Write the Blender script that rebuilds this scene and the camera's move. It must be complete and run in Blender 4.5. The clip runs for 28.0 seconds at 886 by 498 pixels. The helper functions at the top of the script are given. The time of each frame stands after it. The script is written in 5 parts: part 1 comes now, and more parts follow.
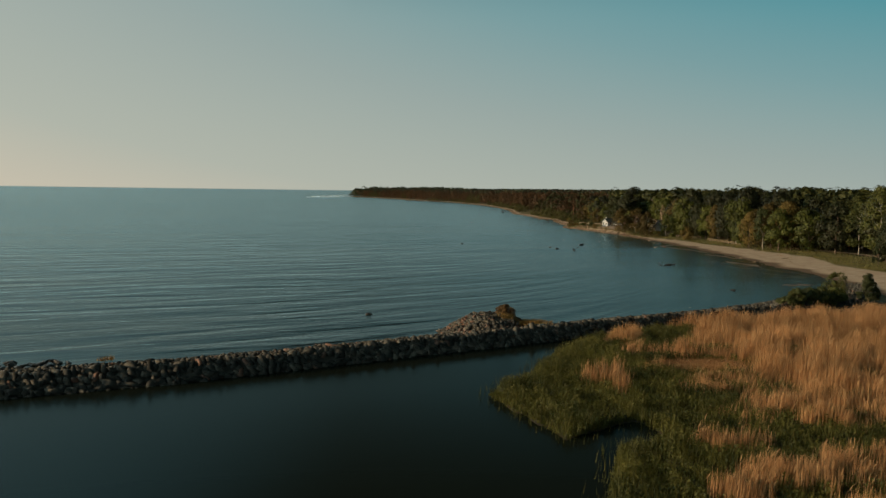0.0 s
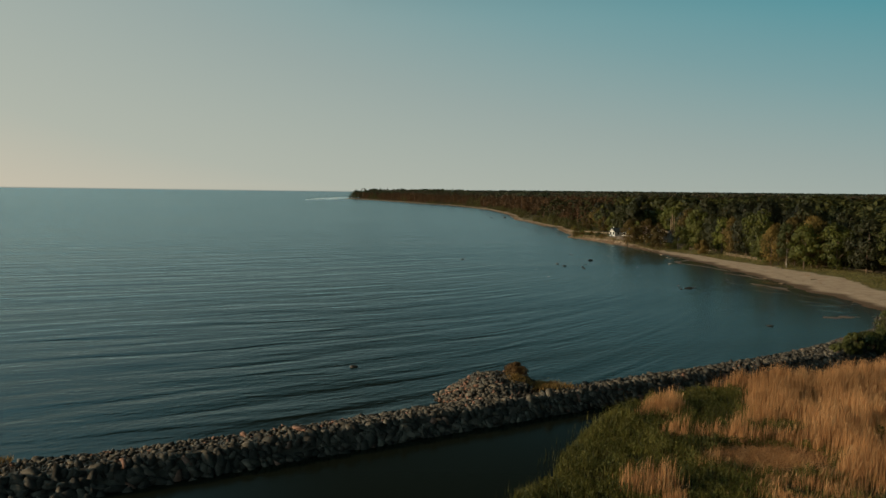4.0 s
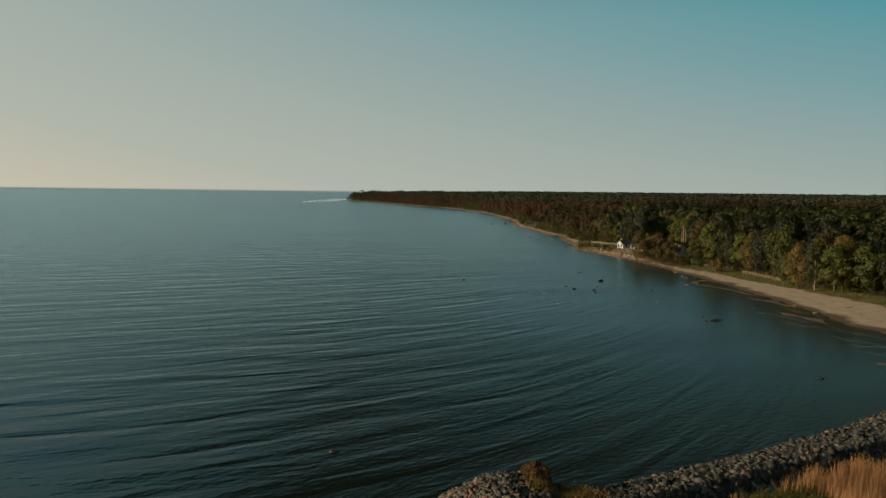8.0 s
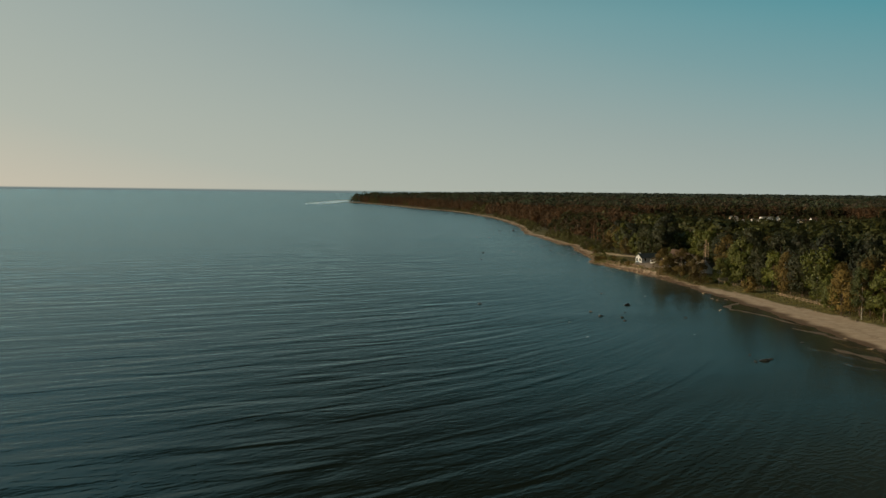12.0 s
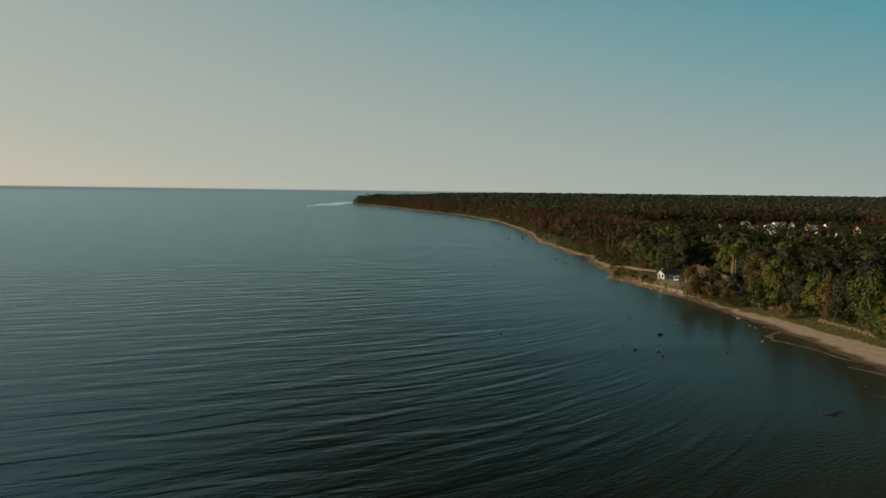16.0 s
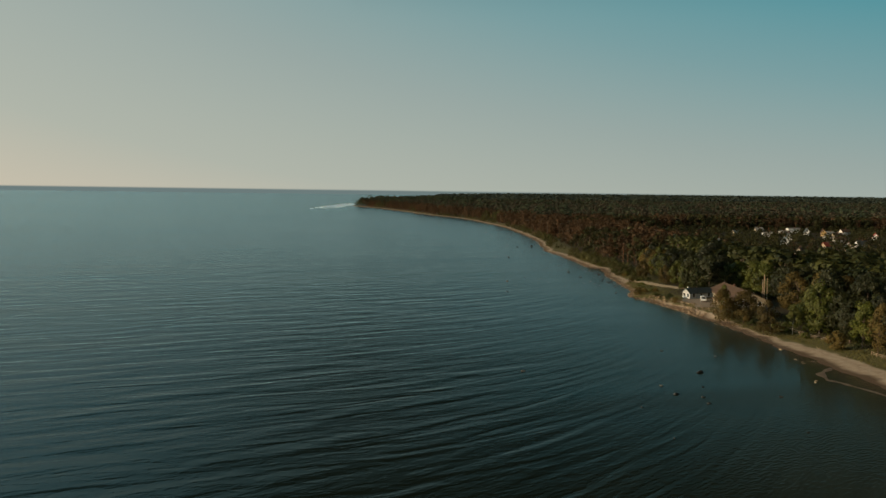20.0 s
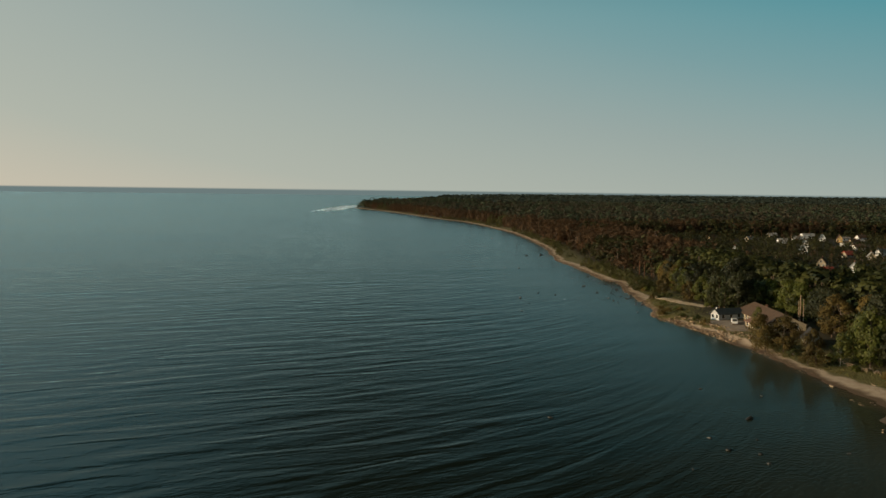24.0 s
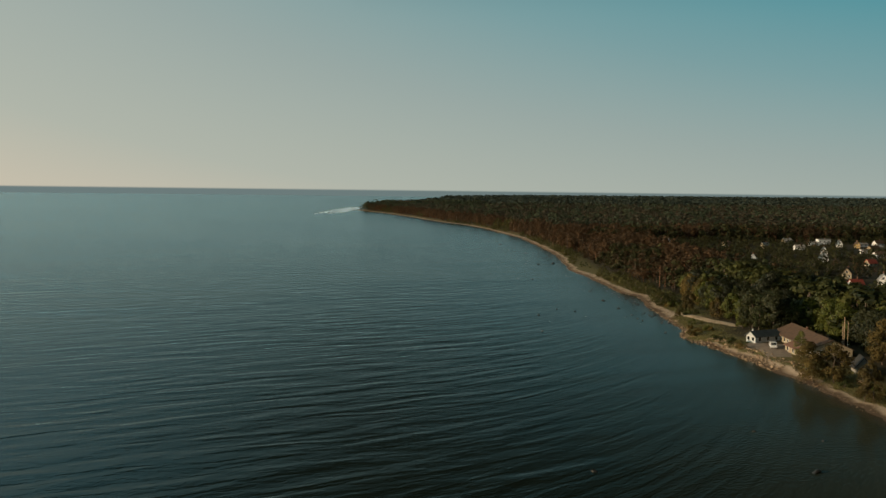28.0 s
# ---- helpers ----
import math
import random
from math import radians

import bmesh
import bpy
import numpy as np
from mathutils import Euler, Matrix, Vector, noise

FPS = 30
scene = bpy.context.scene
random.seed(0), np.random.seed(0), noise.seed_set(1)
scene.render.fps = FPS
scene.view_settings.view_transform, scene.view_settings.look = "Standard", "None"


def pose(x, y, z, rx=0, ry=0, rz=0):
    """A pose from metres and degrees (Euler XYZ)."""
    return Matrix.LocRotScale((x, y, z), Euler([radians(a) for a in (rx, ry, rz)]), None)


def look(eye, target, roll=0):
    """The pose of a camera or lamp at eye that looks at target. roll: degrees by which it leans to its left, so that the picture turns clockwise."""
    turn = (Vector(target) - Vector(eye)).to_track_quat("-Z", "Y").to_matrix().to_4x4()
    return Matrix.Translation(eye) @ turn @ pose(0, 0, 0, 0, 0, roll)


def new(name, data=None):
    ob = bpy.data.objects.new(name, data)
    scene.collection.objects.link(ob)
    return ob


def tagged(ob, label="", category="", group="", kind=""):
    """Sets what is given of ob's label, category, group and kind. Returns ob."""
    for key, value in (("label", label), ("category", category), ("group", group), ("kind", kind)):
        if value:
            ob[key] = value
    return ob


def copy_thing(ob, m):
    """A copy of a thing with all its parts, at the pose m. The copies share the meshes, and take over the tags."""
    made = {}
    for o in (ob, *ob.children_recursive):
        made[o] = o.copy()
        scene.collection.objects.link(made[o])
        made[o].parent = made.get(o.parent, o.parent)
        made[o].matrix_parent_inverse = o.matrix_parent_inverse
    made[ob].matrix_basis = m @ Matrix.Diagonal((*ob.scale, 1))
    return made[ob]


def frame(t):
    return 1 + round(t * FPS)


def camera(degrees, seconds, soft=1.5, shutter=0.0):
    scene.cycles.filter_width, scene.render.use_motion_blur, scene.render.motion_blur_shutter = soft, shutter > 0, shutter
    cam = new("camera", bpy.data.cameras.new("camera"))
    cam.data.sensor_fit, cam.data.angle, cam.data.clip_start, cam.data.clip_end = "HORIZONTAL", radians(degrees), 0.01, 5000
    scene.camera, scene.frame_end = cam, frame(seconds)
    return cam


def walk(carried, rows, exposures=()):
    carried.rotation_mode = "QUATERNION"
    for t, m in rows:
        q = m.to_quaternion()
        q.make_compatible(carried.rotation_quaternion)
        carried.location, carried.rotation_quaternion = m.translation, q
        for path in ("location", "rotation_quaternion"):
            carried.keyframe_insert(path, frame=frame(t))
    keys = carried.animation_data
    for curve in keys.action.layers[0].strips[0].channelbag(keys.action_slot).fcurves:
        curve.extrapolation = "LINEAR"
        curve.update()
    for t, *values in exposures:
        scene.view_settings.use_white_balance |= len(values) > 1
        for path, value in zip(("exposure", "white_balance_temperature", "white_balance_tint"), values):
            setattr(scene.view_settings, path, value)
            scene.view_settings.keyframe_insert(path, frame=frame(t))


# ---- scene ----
cam = camera(50.45, 28.0, soft=1.5)
# seconds, x, y, z, heading, pitch, lean of the drone
FLIGHT = [
    (0.0, -0.00, -0.00, 17.69, -0.000, -3.563, 0.766),
    (1.5, -0.03, 7.44, 18.93, 0.021, -3.545, 0.760),
    (3.0, 0.04, 15.08, 20.27, 0.029, -3.531, 0.753),
    (4.5, 0.30, 23.05, 21.79, 0.013, -3.522, 0.744),
    (6.0, 0.51, 31.13, 23.45, -0.017, -3.521, 0.734),
    (7.5, 0.26, 38.84, 25.17, -0.036, -3.528, 0.723),
    (9.0, -0.66, 46.00, 26.91, -0.029, -3.542, 0.716),
    (10.5, -2.07, 52.89, 28.72, 0.003, -3.556, 0.721),
    (12.0, -3.74, 59.84, 30.63, 0.058, -3.563, 0.744),
    (13.5, -5.42, 67.04, 32.56, 0.119, -3.569, 0.775),
    (15.0, -6.84, 74.67, 34.41, 0.168, -3.580, 0.802),
    (16.5, -8.06, 82.79, 36.22, 0.204, -3.594, 0.817),
    (18.0, -9.33, 91.44, 38.08, 0.241, -3.603, 0.818),
    (19.5, -10.72, 100.52, 40.00, 0.286, -3.606, 0.806),
    (21.0, -12.04, 109.73, 41.90, 0.334, -3.607, 0.785),
    (22.5, -13.20, 118.81, 43.71, 0.380, -3.612, 0.760),
    (24.0, -14.45, 127.54, 45.44, 0.424, -3.619, 0.735),
    (25.5, -16.14, 135.74, 47.15, 0.463, -3.626, 0.715),
    (27.0, -18.25, 143.50, 48.86, 0.498, -3.632, 0.702),
    (28.0, -19.76, 148.56, 50.00, 0.521, -3.636, 0.695),
]


def flown(x, y, z, heading, pitch, lean):
    a, b = radians(heading), radians(pitch)
    ahead = Vector((-math.sin(a) * math.cos(b), math.cos(a) * math.cos(b), math.sin(b)))
    eye = Vector((x, y, z))
    return look(eye, eye + 100 * ahead, lean)


walk(cam, [(t, flown(*rest)) for t, *rest in FLIGHT], [(0.0, 0.0, 5950, 4.0), (28.0, 0.0, 5950, 4.0)])

# ---- light ----
SUN_ELEVATION, SUN_HEADING = 11.0, 104.0      # degrees; heading is counted to the left from the +y axis
sun_way = Vector((-math.sin(radians(SUN_HEADING)) * math.cos(radians(SUN_ELEVATION)),
                  math.cos(radians(SUN_HEADING)) * math.cos(radians(SUN_ELEVATION)), math.sin(radians(SUN_ELEVATION))))
sun = new("sun", bpy.data.lights.new("sun", "SUN"))
sun.data.energy, sun.data.angle, sun.data.color = 4.4, radians(0.6), (1.0, 0.68, 0.39)
sun.matrix_world = look(sun_way * 300, (0, 0, 0))

world = bpy.data.worlds.new("evening_sky")
scene.world = world
world.use_nodes = True


def node(tree, kind, **values):
    n = tree.nodes.new(kind)
    for key, value in values.items():
        if key in n.inputs:
            n.inputs[key].default_value = value
    return n


def math_node(tree, op, a, b=None, c=None, clamp=False):
    n = tree.nodes.new("ShaderNodeMath")
    n.operation, n.use_clamp = op, clamp
    for i, v in enumerate((a, b, c)):
        if v is None:
            continue
        if isinstance(v, (int, float)):
            n.inputs[i].default_value = v
        else:
            tree.links.new(v, n.inputs[i])
    return n.outputs[0]


def ramp(tree, fac, stops):
    n = tree.nodes.new("ShaderNodeValToRGB")
    while len(n.color_ramp.elements) < len(stops):
        n.color_ramp.elements.new(0.5)
    for e, (p, c) in zip(n.color_ramp.elements, stops):
        e.position, e.color = p, (*c, 1)
    tree.links.new(fac, n.inputs[0])
    return n.outputs[0]


def mix(tree, fac, a, b, blend="MIX"):
    n = tree.nodes.new("ShaderNodeMix")
    n.data_type, n.blend_type = "RGBA", blend
    for slot, v in ((0, fac), (6, a), (7, b)):
        if isinstance(v, (int, float)):
            n.inputs[slot].default_value = v
        elif isinstance(v, tuple):
            n.inputs[slot].default_value = (*v, 1)
        else:
            tree.links.new(v, n.inputs[slot])
    return n.outputs[2]


wt = world.node_tree
wt.nodes.clear()
sky = wt.nodes.new("ShaderNodeTexSky")
sky.sky_type, sky.sun_disc = "NISHITA", False
sky.sun_elevation, sky.sun_rotation = radians(SUN_ELEVATION), radians(-SUN_HEADING)
sky.air_density, sky.dust_density = 1.0, 2.0
way = wt.nodes.new("ShaderNodeTexCoord").outputs["Generated"]
parts_xyz = wt.nodes.new("ShaderNodeSeparateXYZ")
wt.links.new(way, parts_xyz.inputs[0])
wx, wz = parts_xyz.outputs[0], parts_xyz.outputs[2]
# evening haze: warm and pale low towards the sun, teal higher up and away from it
side = math_node(wt, "MULTIPLY_ADD", wx, 0.26, 0.12)
up = math_node(wt, "MULTIPLY_ADD", wz, 1.9, side)
cross = math_node(wt, "MULTIPLY", wx, wz)
tone = math_node(wt, "MULTIPLY_ADD", cross, 1.7, up, clamp=True)
haze = ramp(wt, tone, [(0.0, (0.66, 0.55, 0.41)), (0.10, (0.50, 0.485, 0.396)), (0.30, (0.365, 0.405, 0.362)),
                       (0.50, (0.225, 0.35, 0.345)), (0.72, (0.105, 0.30, 0.325)), (0.9, (0.055, 0.105, 0.10)), (1.0, (0.045, 0.07, 0.06))])
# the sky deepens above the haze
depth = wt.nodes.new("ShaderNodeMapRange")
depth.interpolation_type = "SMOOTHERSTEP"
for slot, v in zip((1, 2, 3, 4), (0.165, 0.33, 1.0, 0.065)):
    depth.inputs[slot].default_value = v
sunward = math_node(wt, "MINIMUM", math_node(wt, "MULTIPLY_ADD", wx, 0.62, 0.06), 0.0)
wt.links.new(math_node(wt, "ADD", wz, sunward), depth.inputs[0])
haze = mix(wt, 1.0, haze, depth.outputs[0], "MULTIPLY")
# and brightens towards the sun
glow = math_node(wt, "MULTIPLY", math_node(wt, "MAXIMUM", math_node(wt, "MULTIPLY_ADD", wx, -5.0, -0.5), 0.0), math_node(wt, "MULTIPLY_ADD", wz, 5.0, -0.95, clamp=True))
haze = mix(wt, 1.0, haze, mix(wt, glow, (1.0, 1.0, 1.0), (2.2, 2.65, 2.9)), "MULTIPLY")
below = math_node(wt, "MULTIPLY_ADD", wz, -600.0, -0.5, clamp=True)
haze = mix(wt, below, haze, (0.172, 0.208, 0.196))
nishita = mix(wt, 1.0, sky.outputs[0], (0.045, 0.045, 0.045), "MULTIPLY")
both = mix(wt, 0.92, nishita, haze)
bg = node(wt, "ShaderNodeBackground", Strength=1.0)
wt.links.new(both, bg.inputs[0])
wo = wt.nodes.new("ShaderNodeOutputWorld")
wt.links.new(bg.outputs[0], wo.inputs[0])


# ---- materials ----
def surface(name, dark, light, rough=0.8, scale=1.0, fine=12.0, bump=0.0, metal=0.0, spread=0.0, leaf=0.0, island=0.0, spec=0.5, bump_size=0.05, tone=0.0):
    """A surface between two colours, varied at two scales, with relief and with variation from piece to piece."""
    m = bpy.data.materials.new(name)
    m.use_nodes = True
    t = m.node_tree
    t.nodes.clear()
    place = t.nodes.new("ShaderNodeNewGeometry")
    big = node(t, "ShaderNodeTexNoise", Scale=scale, Detail=3.0, Roughness=0.6)
    small = node(t, "ShaderNodeTexNoise", Scale=scale * fine, Detail=4.0, Roughness=0.65)
    t.links.new(place.outputs["Position"], big.inputs["Vector"])
    t.links.new(place.outputs["Position"], small.inputs["Vector"])
    f = math_node(t, "MULTIPLY_ADD", big.outputs[0], 1.5, -0.45)
    f = math_node(t, "MULTIPLY_ADD", small.outputs[0], 0.9, math_node(t, "ADD", f, -0.28))
    if spread:
        info = t.nodes.new("ShaderNodeObjectInfo")
        f = math_node(t, "MULTIPLY_ADD", info.outputs["Random"], spread, math_node(t, "ADD", f, -spread / 2))
    if island:
        f = math_node(t, "MULTIPLY_ADD", place.outputs["Random Per Island"], island, math_node(t, "ADD", f, -island / 2))
    if tone:
        own = t.nodes.new("ShaderNodeAttribute")
        own.attribute_name = "tone"
        f = math_node(t, "MULTIPLY_ADD", own.outputs["Fac"], tone, math_node(t, "ADD", f, -tone / 2))
    f = math_node(t, "ADD", f, 0.0, clamp=True)
    colour = mix(t, f, dark, light)
    p = node(t, "ShaderNodeBsdfPrincipled", Roughness=rough, Metallic=metal)
    p.inputs["Specular IOR Level"].default_value = spec
    t.links.new(colour, p.inputs["Base Color"])
    if bump:
        b = node(t, "ShaderNodeBump", Strength=bump, Distance=bump_size)
        t.links.new(small.outputs[0], b.inputs["Height"])
        t.links.new(b.outputs[0], p.inputs["Normal"])
    out = t.nodes.new("ShaderNodeOutputMaterial")
    shader = p.outputs[0]
    if leaf:
        tr = t.nodes.new("ShaderNodeBsdfTranslucent")
        t.links.new(colour, tr.inputs[0])
        ms = node(t, "ShaderNodeMixShader", Fac=leaf)
        t.links.new(shader, ms.inputs[1])
        t.links.new(tr.outputs[0], ms.inputs[2])
        shader = ms.outputs[0]
    t.links.new(shader, out.inputs[0])
    return m


LEAF_GREEN = surface("leaf_green", (0.033, 0.042, 0.008), (0.124, 0.136, 0.018), 0.6, 0.3, 8, spread=0.5, leaf=0.2, island=0.25, spec=0.3)
# dark green, lowered further to paint in shade behind the front trees
LEAF_DARK_SHADED = surface("leaf_dark_shaded", (0.011, 0.014, 0.005), (0.039, 0.043, 0.013), 0.6, 0.25, 8, spread=0.9, leaf=0.16, island=0.25, spec=0.3)
LEAF_BROWN = surface("leaf_brown", (0.052, 0.04, 0.012), (0.155, 0.112, 0.03), 0.7, 0.3, 8, spread=0.9, leaf=0.16, island=0.25, spec=0.2)
LEAF_BIRCH = surface("leaf_birch", (0.032, 0.042, 0.01), (0.112, 0.118, 0.024), 0.6, 0.3, 8, spread=0.9, leaf=0.2, island=0.25, spec=0.3)
LEAF_RUSSET = surface("leaf_russet", (0.05, 0.03, 0.014), (0.15, 0.082, 0.035), 0.7, 0.3, 8, spread=0.9, leaf=0.25, island=0.25, spec=0.2)
NEEDLE = surface("needles", (0.022, 0.03, 0.011), (0.075, 0.08, 0.027), 0.7, 0.1, 20, spread=0.4, leaf=0.15, island=0.25, spec=0.2, tone=0.5)
# far foliage: aerial haze is put into these greyed, paler base colours
HAZED_LEAF = surface("hazed_leaf", (0.036, 0.048, 0.03), (0.078, 0.096, 0.055), 0.8, 0.012, 12, leaf=0.2, island=0.1, spec=0.1, tone=0.6)
HAZED_PINE = surface("hazed_pine", (0.042, 0.042, 0.03), (0.094, 0.08, 0.054), 0.8, 0.012, 12, leaf=0.15, island=0.1, spec=0.1, tone=0.6)
HAZED_CANOPY = surface("hazed_canopy", (0.046, 0.06, 0.048), (0.076, 0.094, 0.072), 0.8, 0.006, 12, leaf=0.2, island=0.08, spec=0.1, tone=0.5)
# inner woods and mixed canopy: greens lowered to stand in for shade between trees
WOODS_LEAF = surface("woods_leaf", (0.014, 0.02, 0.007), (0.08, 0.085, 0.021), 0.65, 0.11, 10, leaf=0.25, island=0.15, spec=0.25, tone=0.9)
MID_LEAF = surface("mixed_canopy", (0.015, 0.019, 0.008), (0.064, 0.063, 0.021), 0.7, 0.06, 10, leaf=0.25, island=0.12, spec=0.2, tone=0.9)
MID_PINE = surface("russet_pine", (0.04, 0.03, 0.017), (0.12, 0.074, 0.037), 0.75, 0.05, 12, leaf=0.35, island=0.12, spec=0.2, tone=0.8)
RUST = surface("rust_leaf", (0.06, 0.038, 0.016), (0.16, 0.1, 0.04), 0.7, 0.6, 10, leaf=0.25, island=0.4, spec=0.2)
# edge foliage is lifted slightly too, for haze
EDGE_BROWN = surface("forest_edge_foliage", (0.045, 0.031, 0.017), (0.125, 0.074, 0.037), 0.75, 0.03, 12, leaf=0.35, island=0.15, spec=0.2, tone=0.8)
EDGE_GREEN = surface("forest_edge_scrub", (0.045, 0.05, 0.018), (0.12, 0.115, 0.038), 0.75, 0.03, 12, leaf=0.35, island=0.15, spec=0.2, tone=0.8)
BARK = surface("bark", (0.060, 0.042, 0.030), (0.16, 0.12, 0.085), 0.9, 1.5, 8, 0.5)
BARK_PINE = surface("bark_pine", (0.08, 0.04, 0.021), (0.2, 0.092, 0.043), 0.9, 1.0, 8, 0.4, island=0.4)
BARK_BIRCH = surface("bark_birch", (0.13, 0.115, 0.09), (0.46, 0.43, 0.37), 0.8, 2.0, 6, 0.3)
REED = surface("reed_straw", (0.25, 0.132, 0.057), (0.63, 0.375, 0.178), 0.8, 0.1, 20, leaf=0.35, island=0.4, spec=0.15)
PLUME = surface("reed_plumes", (0.3, 0.18, 0.085), (0.58, 0.38, 0.19), 0.85, 0.1, 20, leaf=0.4, island=0.3, spec=0.1)
SEDGE = surface("sedge_green", (0.017, 0.027, 0.006), (0.16, 0.152, 0.03), 0.65, 0.15, 18, leaf=0.35, island=0.5, spec=0.3)
GRASS = surface("shore_grass", (0.06, 0.066, 0.018), (0.21, 0.185, 0.068), 0.75, 0.15, 18, leaf=0.3, island=0.5, spec=0.2)
STONE = surface("granite", (0.032, 0.031, 0.026), (0.165, 0.148, 0.117), 0.85, 0.9, 9, 0.5, spread=0.7, island=0.7, bump_size=0.03)
STONE_RED = surface("red_granite", (0.11, 0.062, 0.046), (0.27, 0.16, 0.115), 0.85, 0.9, 9, 0.5, spread=0.6, bump_size=0.03)
STONE_WET = surface("wet_boulder", (0.016, 0.016, 0.015), (0.058, 0.052, 0.045), 0.45, 1.2, 8, 0.5, spread=0.8, bump_size=0.03)
LIMESTONE = surface("pale_rubble", (0.14, 0.1, 0.062), (0.4, 0.295, 0.19), 0.9, 0.9, 8, 0.5, spread=0.7, island=0.6, bump_size=0.03)
MUD = surface("marsh_mud", (0.020, 0.017, 0.010), (0.075, 0.055, 0.025), 0.9, 0.25, 15, 0.4)
CONCRETE = surface("weathered_render", (0.16, 0.15, 0.135), (0.3, 0.28, 0.25), 0.9, 0.6, 10, 0.2)
WHITE = surface("white_paint", (0.58, 0.58, 0.58), (0.78, 0.78, 0.78), 0.6, 0.7, 10, 0.1)
CREAM = surface("cream_render", (0.24, 0.2, 0.135), (0.36, 0.3, 0.2), 0.8, 0.7, 10, 0.15)
YELLOW = surface("yellow_boards", (0.50, 0.33, 0.10), (0.66, 0.46, 0.16), 0.7, 0.7, 10, 0.15)
GREY_BOARD = surface("grey_boards", (0.16, 0.16, 0.15), (0.30, 0.30, 0.28), 0.8, 0.8, 10, 0.2)
ROOF_BROWN = surface("brown_roof", (0.055, 0.033, 0.021), (0.135, 0.082, 0.05), 0.85, 0.7, 12, 0.3)
KIOSK_PAINT = surface("grey_white_boards", (0.36, 0.38, 0.385), (0.52, 0.54, 0.545), 0.7, 0.7, 10, 0.15)
ROOF_SHED = surface("tarred_roof", (0.02, 0.021, 0.022), (0.05, 0.05, 0.05), 0.9, 0.7, 12, 0.3, spec=0.2)
ROOF_RED = surface("red_roof", (0.30, 0.055, 0.035), (0.46, 0.10, 0.06), 0.75, 0.7, 12, 0.3)
ROOF_DARK = surface("dark_roof", (0.045, 0.055, 0.056), (0.10, 0.115, 0.116), 0.7, 0.7, 12, 0.3)
ROOF_GREY = surface("grey_roof", (0.22, 0.21, 0.20), (0.42, 0.40, 0.37), 0.7, 0.7, 12, 0.3)
WOOD = surface("weathered_wood", (0.16, 0.11, 0.07), (0.42, 0.32, 0.22), 0.85, 1.2, 8, 0.3)
PLASTER_DARK = surface("brick_dark", (0.12, 0.06, 0.04), (0.22, 0.12, 0.08), 0.9, 1.0, 10, 0.3)
GRAVEL = surface("gravel_yard", (0.17, 0.135, 0.105), (0.31, 0.245, 0.185), 0.95, 0.5, 25, 0.5)
PATH_SAND = surface("sandy_track", (0.32, 0.24, 0.16), (0.52, 0.41, 0.28), 0.95, 0.4, 20, 0.4)
CAR_PAINT = surface("white_car_paint", (0.72, 0.72, 0.72), (0.80, 0.80, 0.79), 0.25, 0.5, 5)
TYRE = surface("tyre_rubber", (0.015, 0.015, 0.015), (0.03, 0.03, 0.03), 0.85, 4, 6)
RIM = surface("wheel_rim", (0.40, 0.40, 0.41), (0.55, 0.55, 0.56), 0.35, 4, 6, metal=0.9)
RED_LAMP = surface("tail_lamp", (0.30, 0.01, 0.01), (0.42, 0.02, 0.02), 0.3, 4, 6)
CLEAR_LAMP = surface("head_lamp", (0.6, 0.6, 0.6), (0.75, 0.75, 0.75), 0.15, 4, 6)
ORANGE_MOSS = surface("orange_lichen_bush", (0.14, 0.085, 0.02), (0.3, 0.19, 0.05), 0.8, 0.6, 10, leaf=0.2, island=0.4)


def pane_material():
    m = bpy.data.materials.new("window_glass")
    m.use_nodes = True
    p = m.node_tree.nodes["Principled BSDF"]
    p.inputs["Base Color"].default_value = (0.015, 0.02, 0.022, 1)
    p.inputs["Roughness"].default_value = 0.08
    return m


GLASS = pane_material()


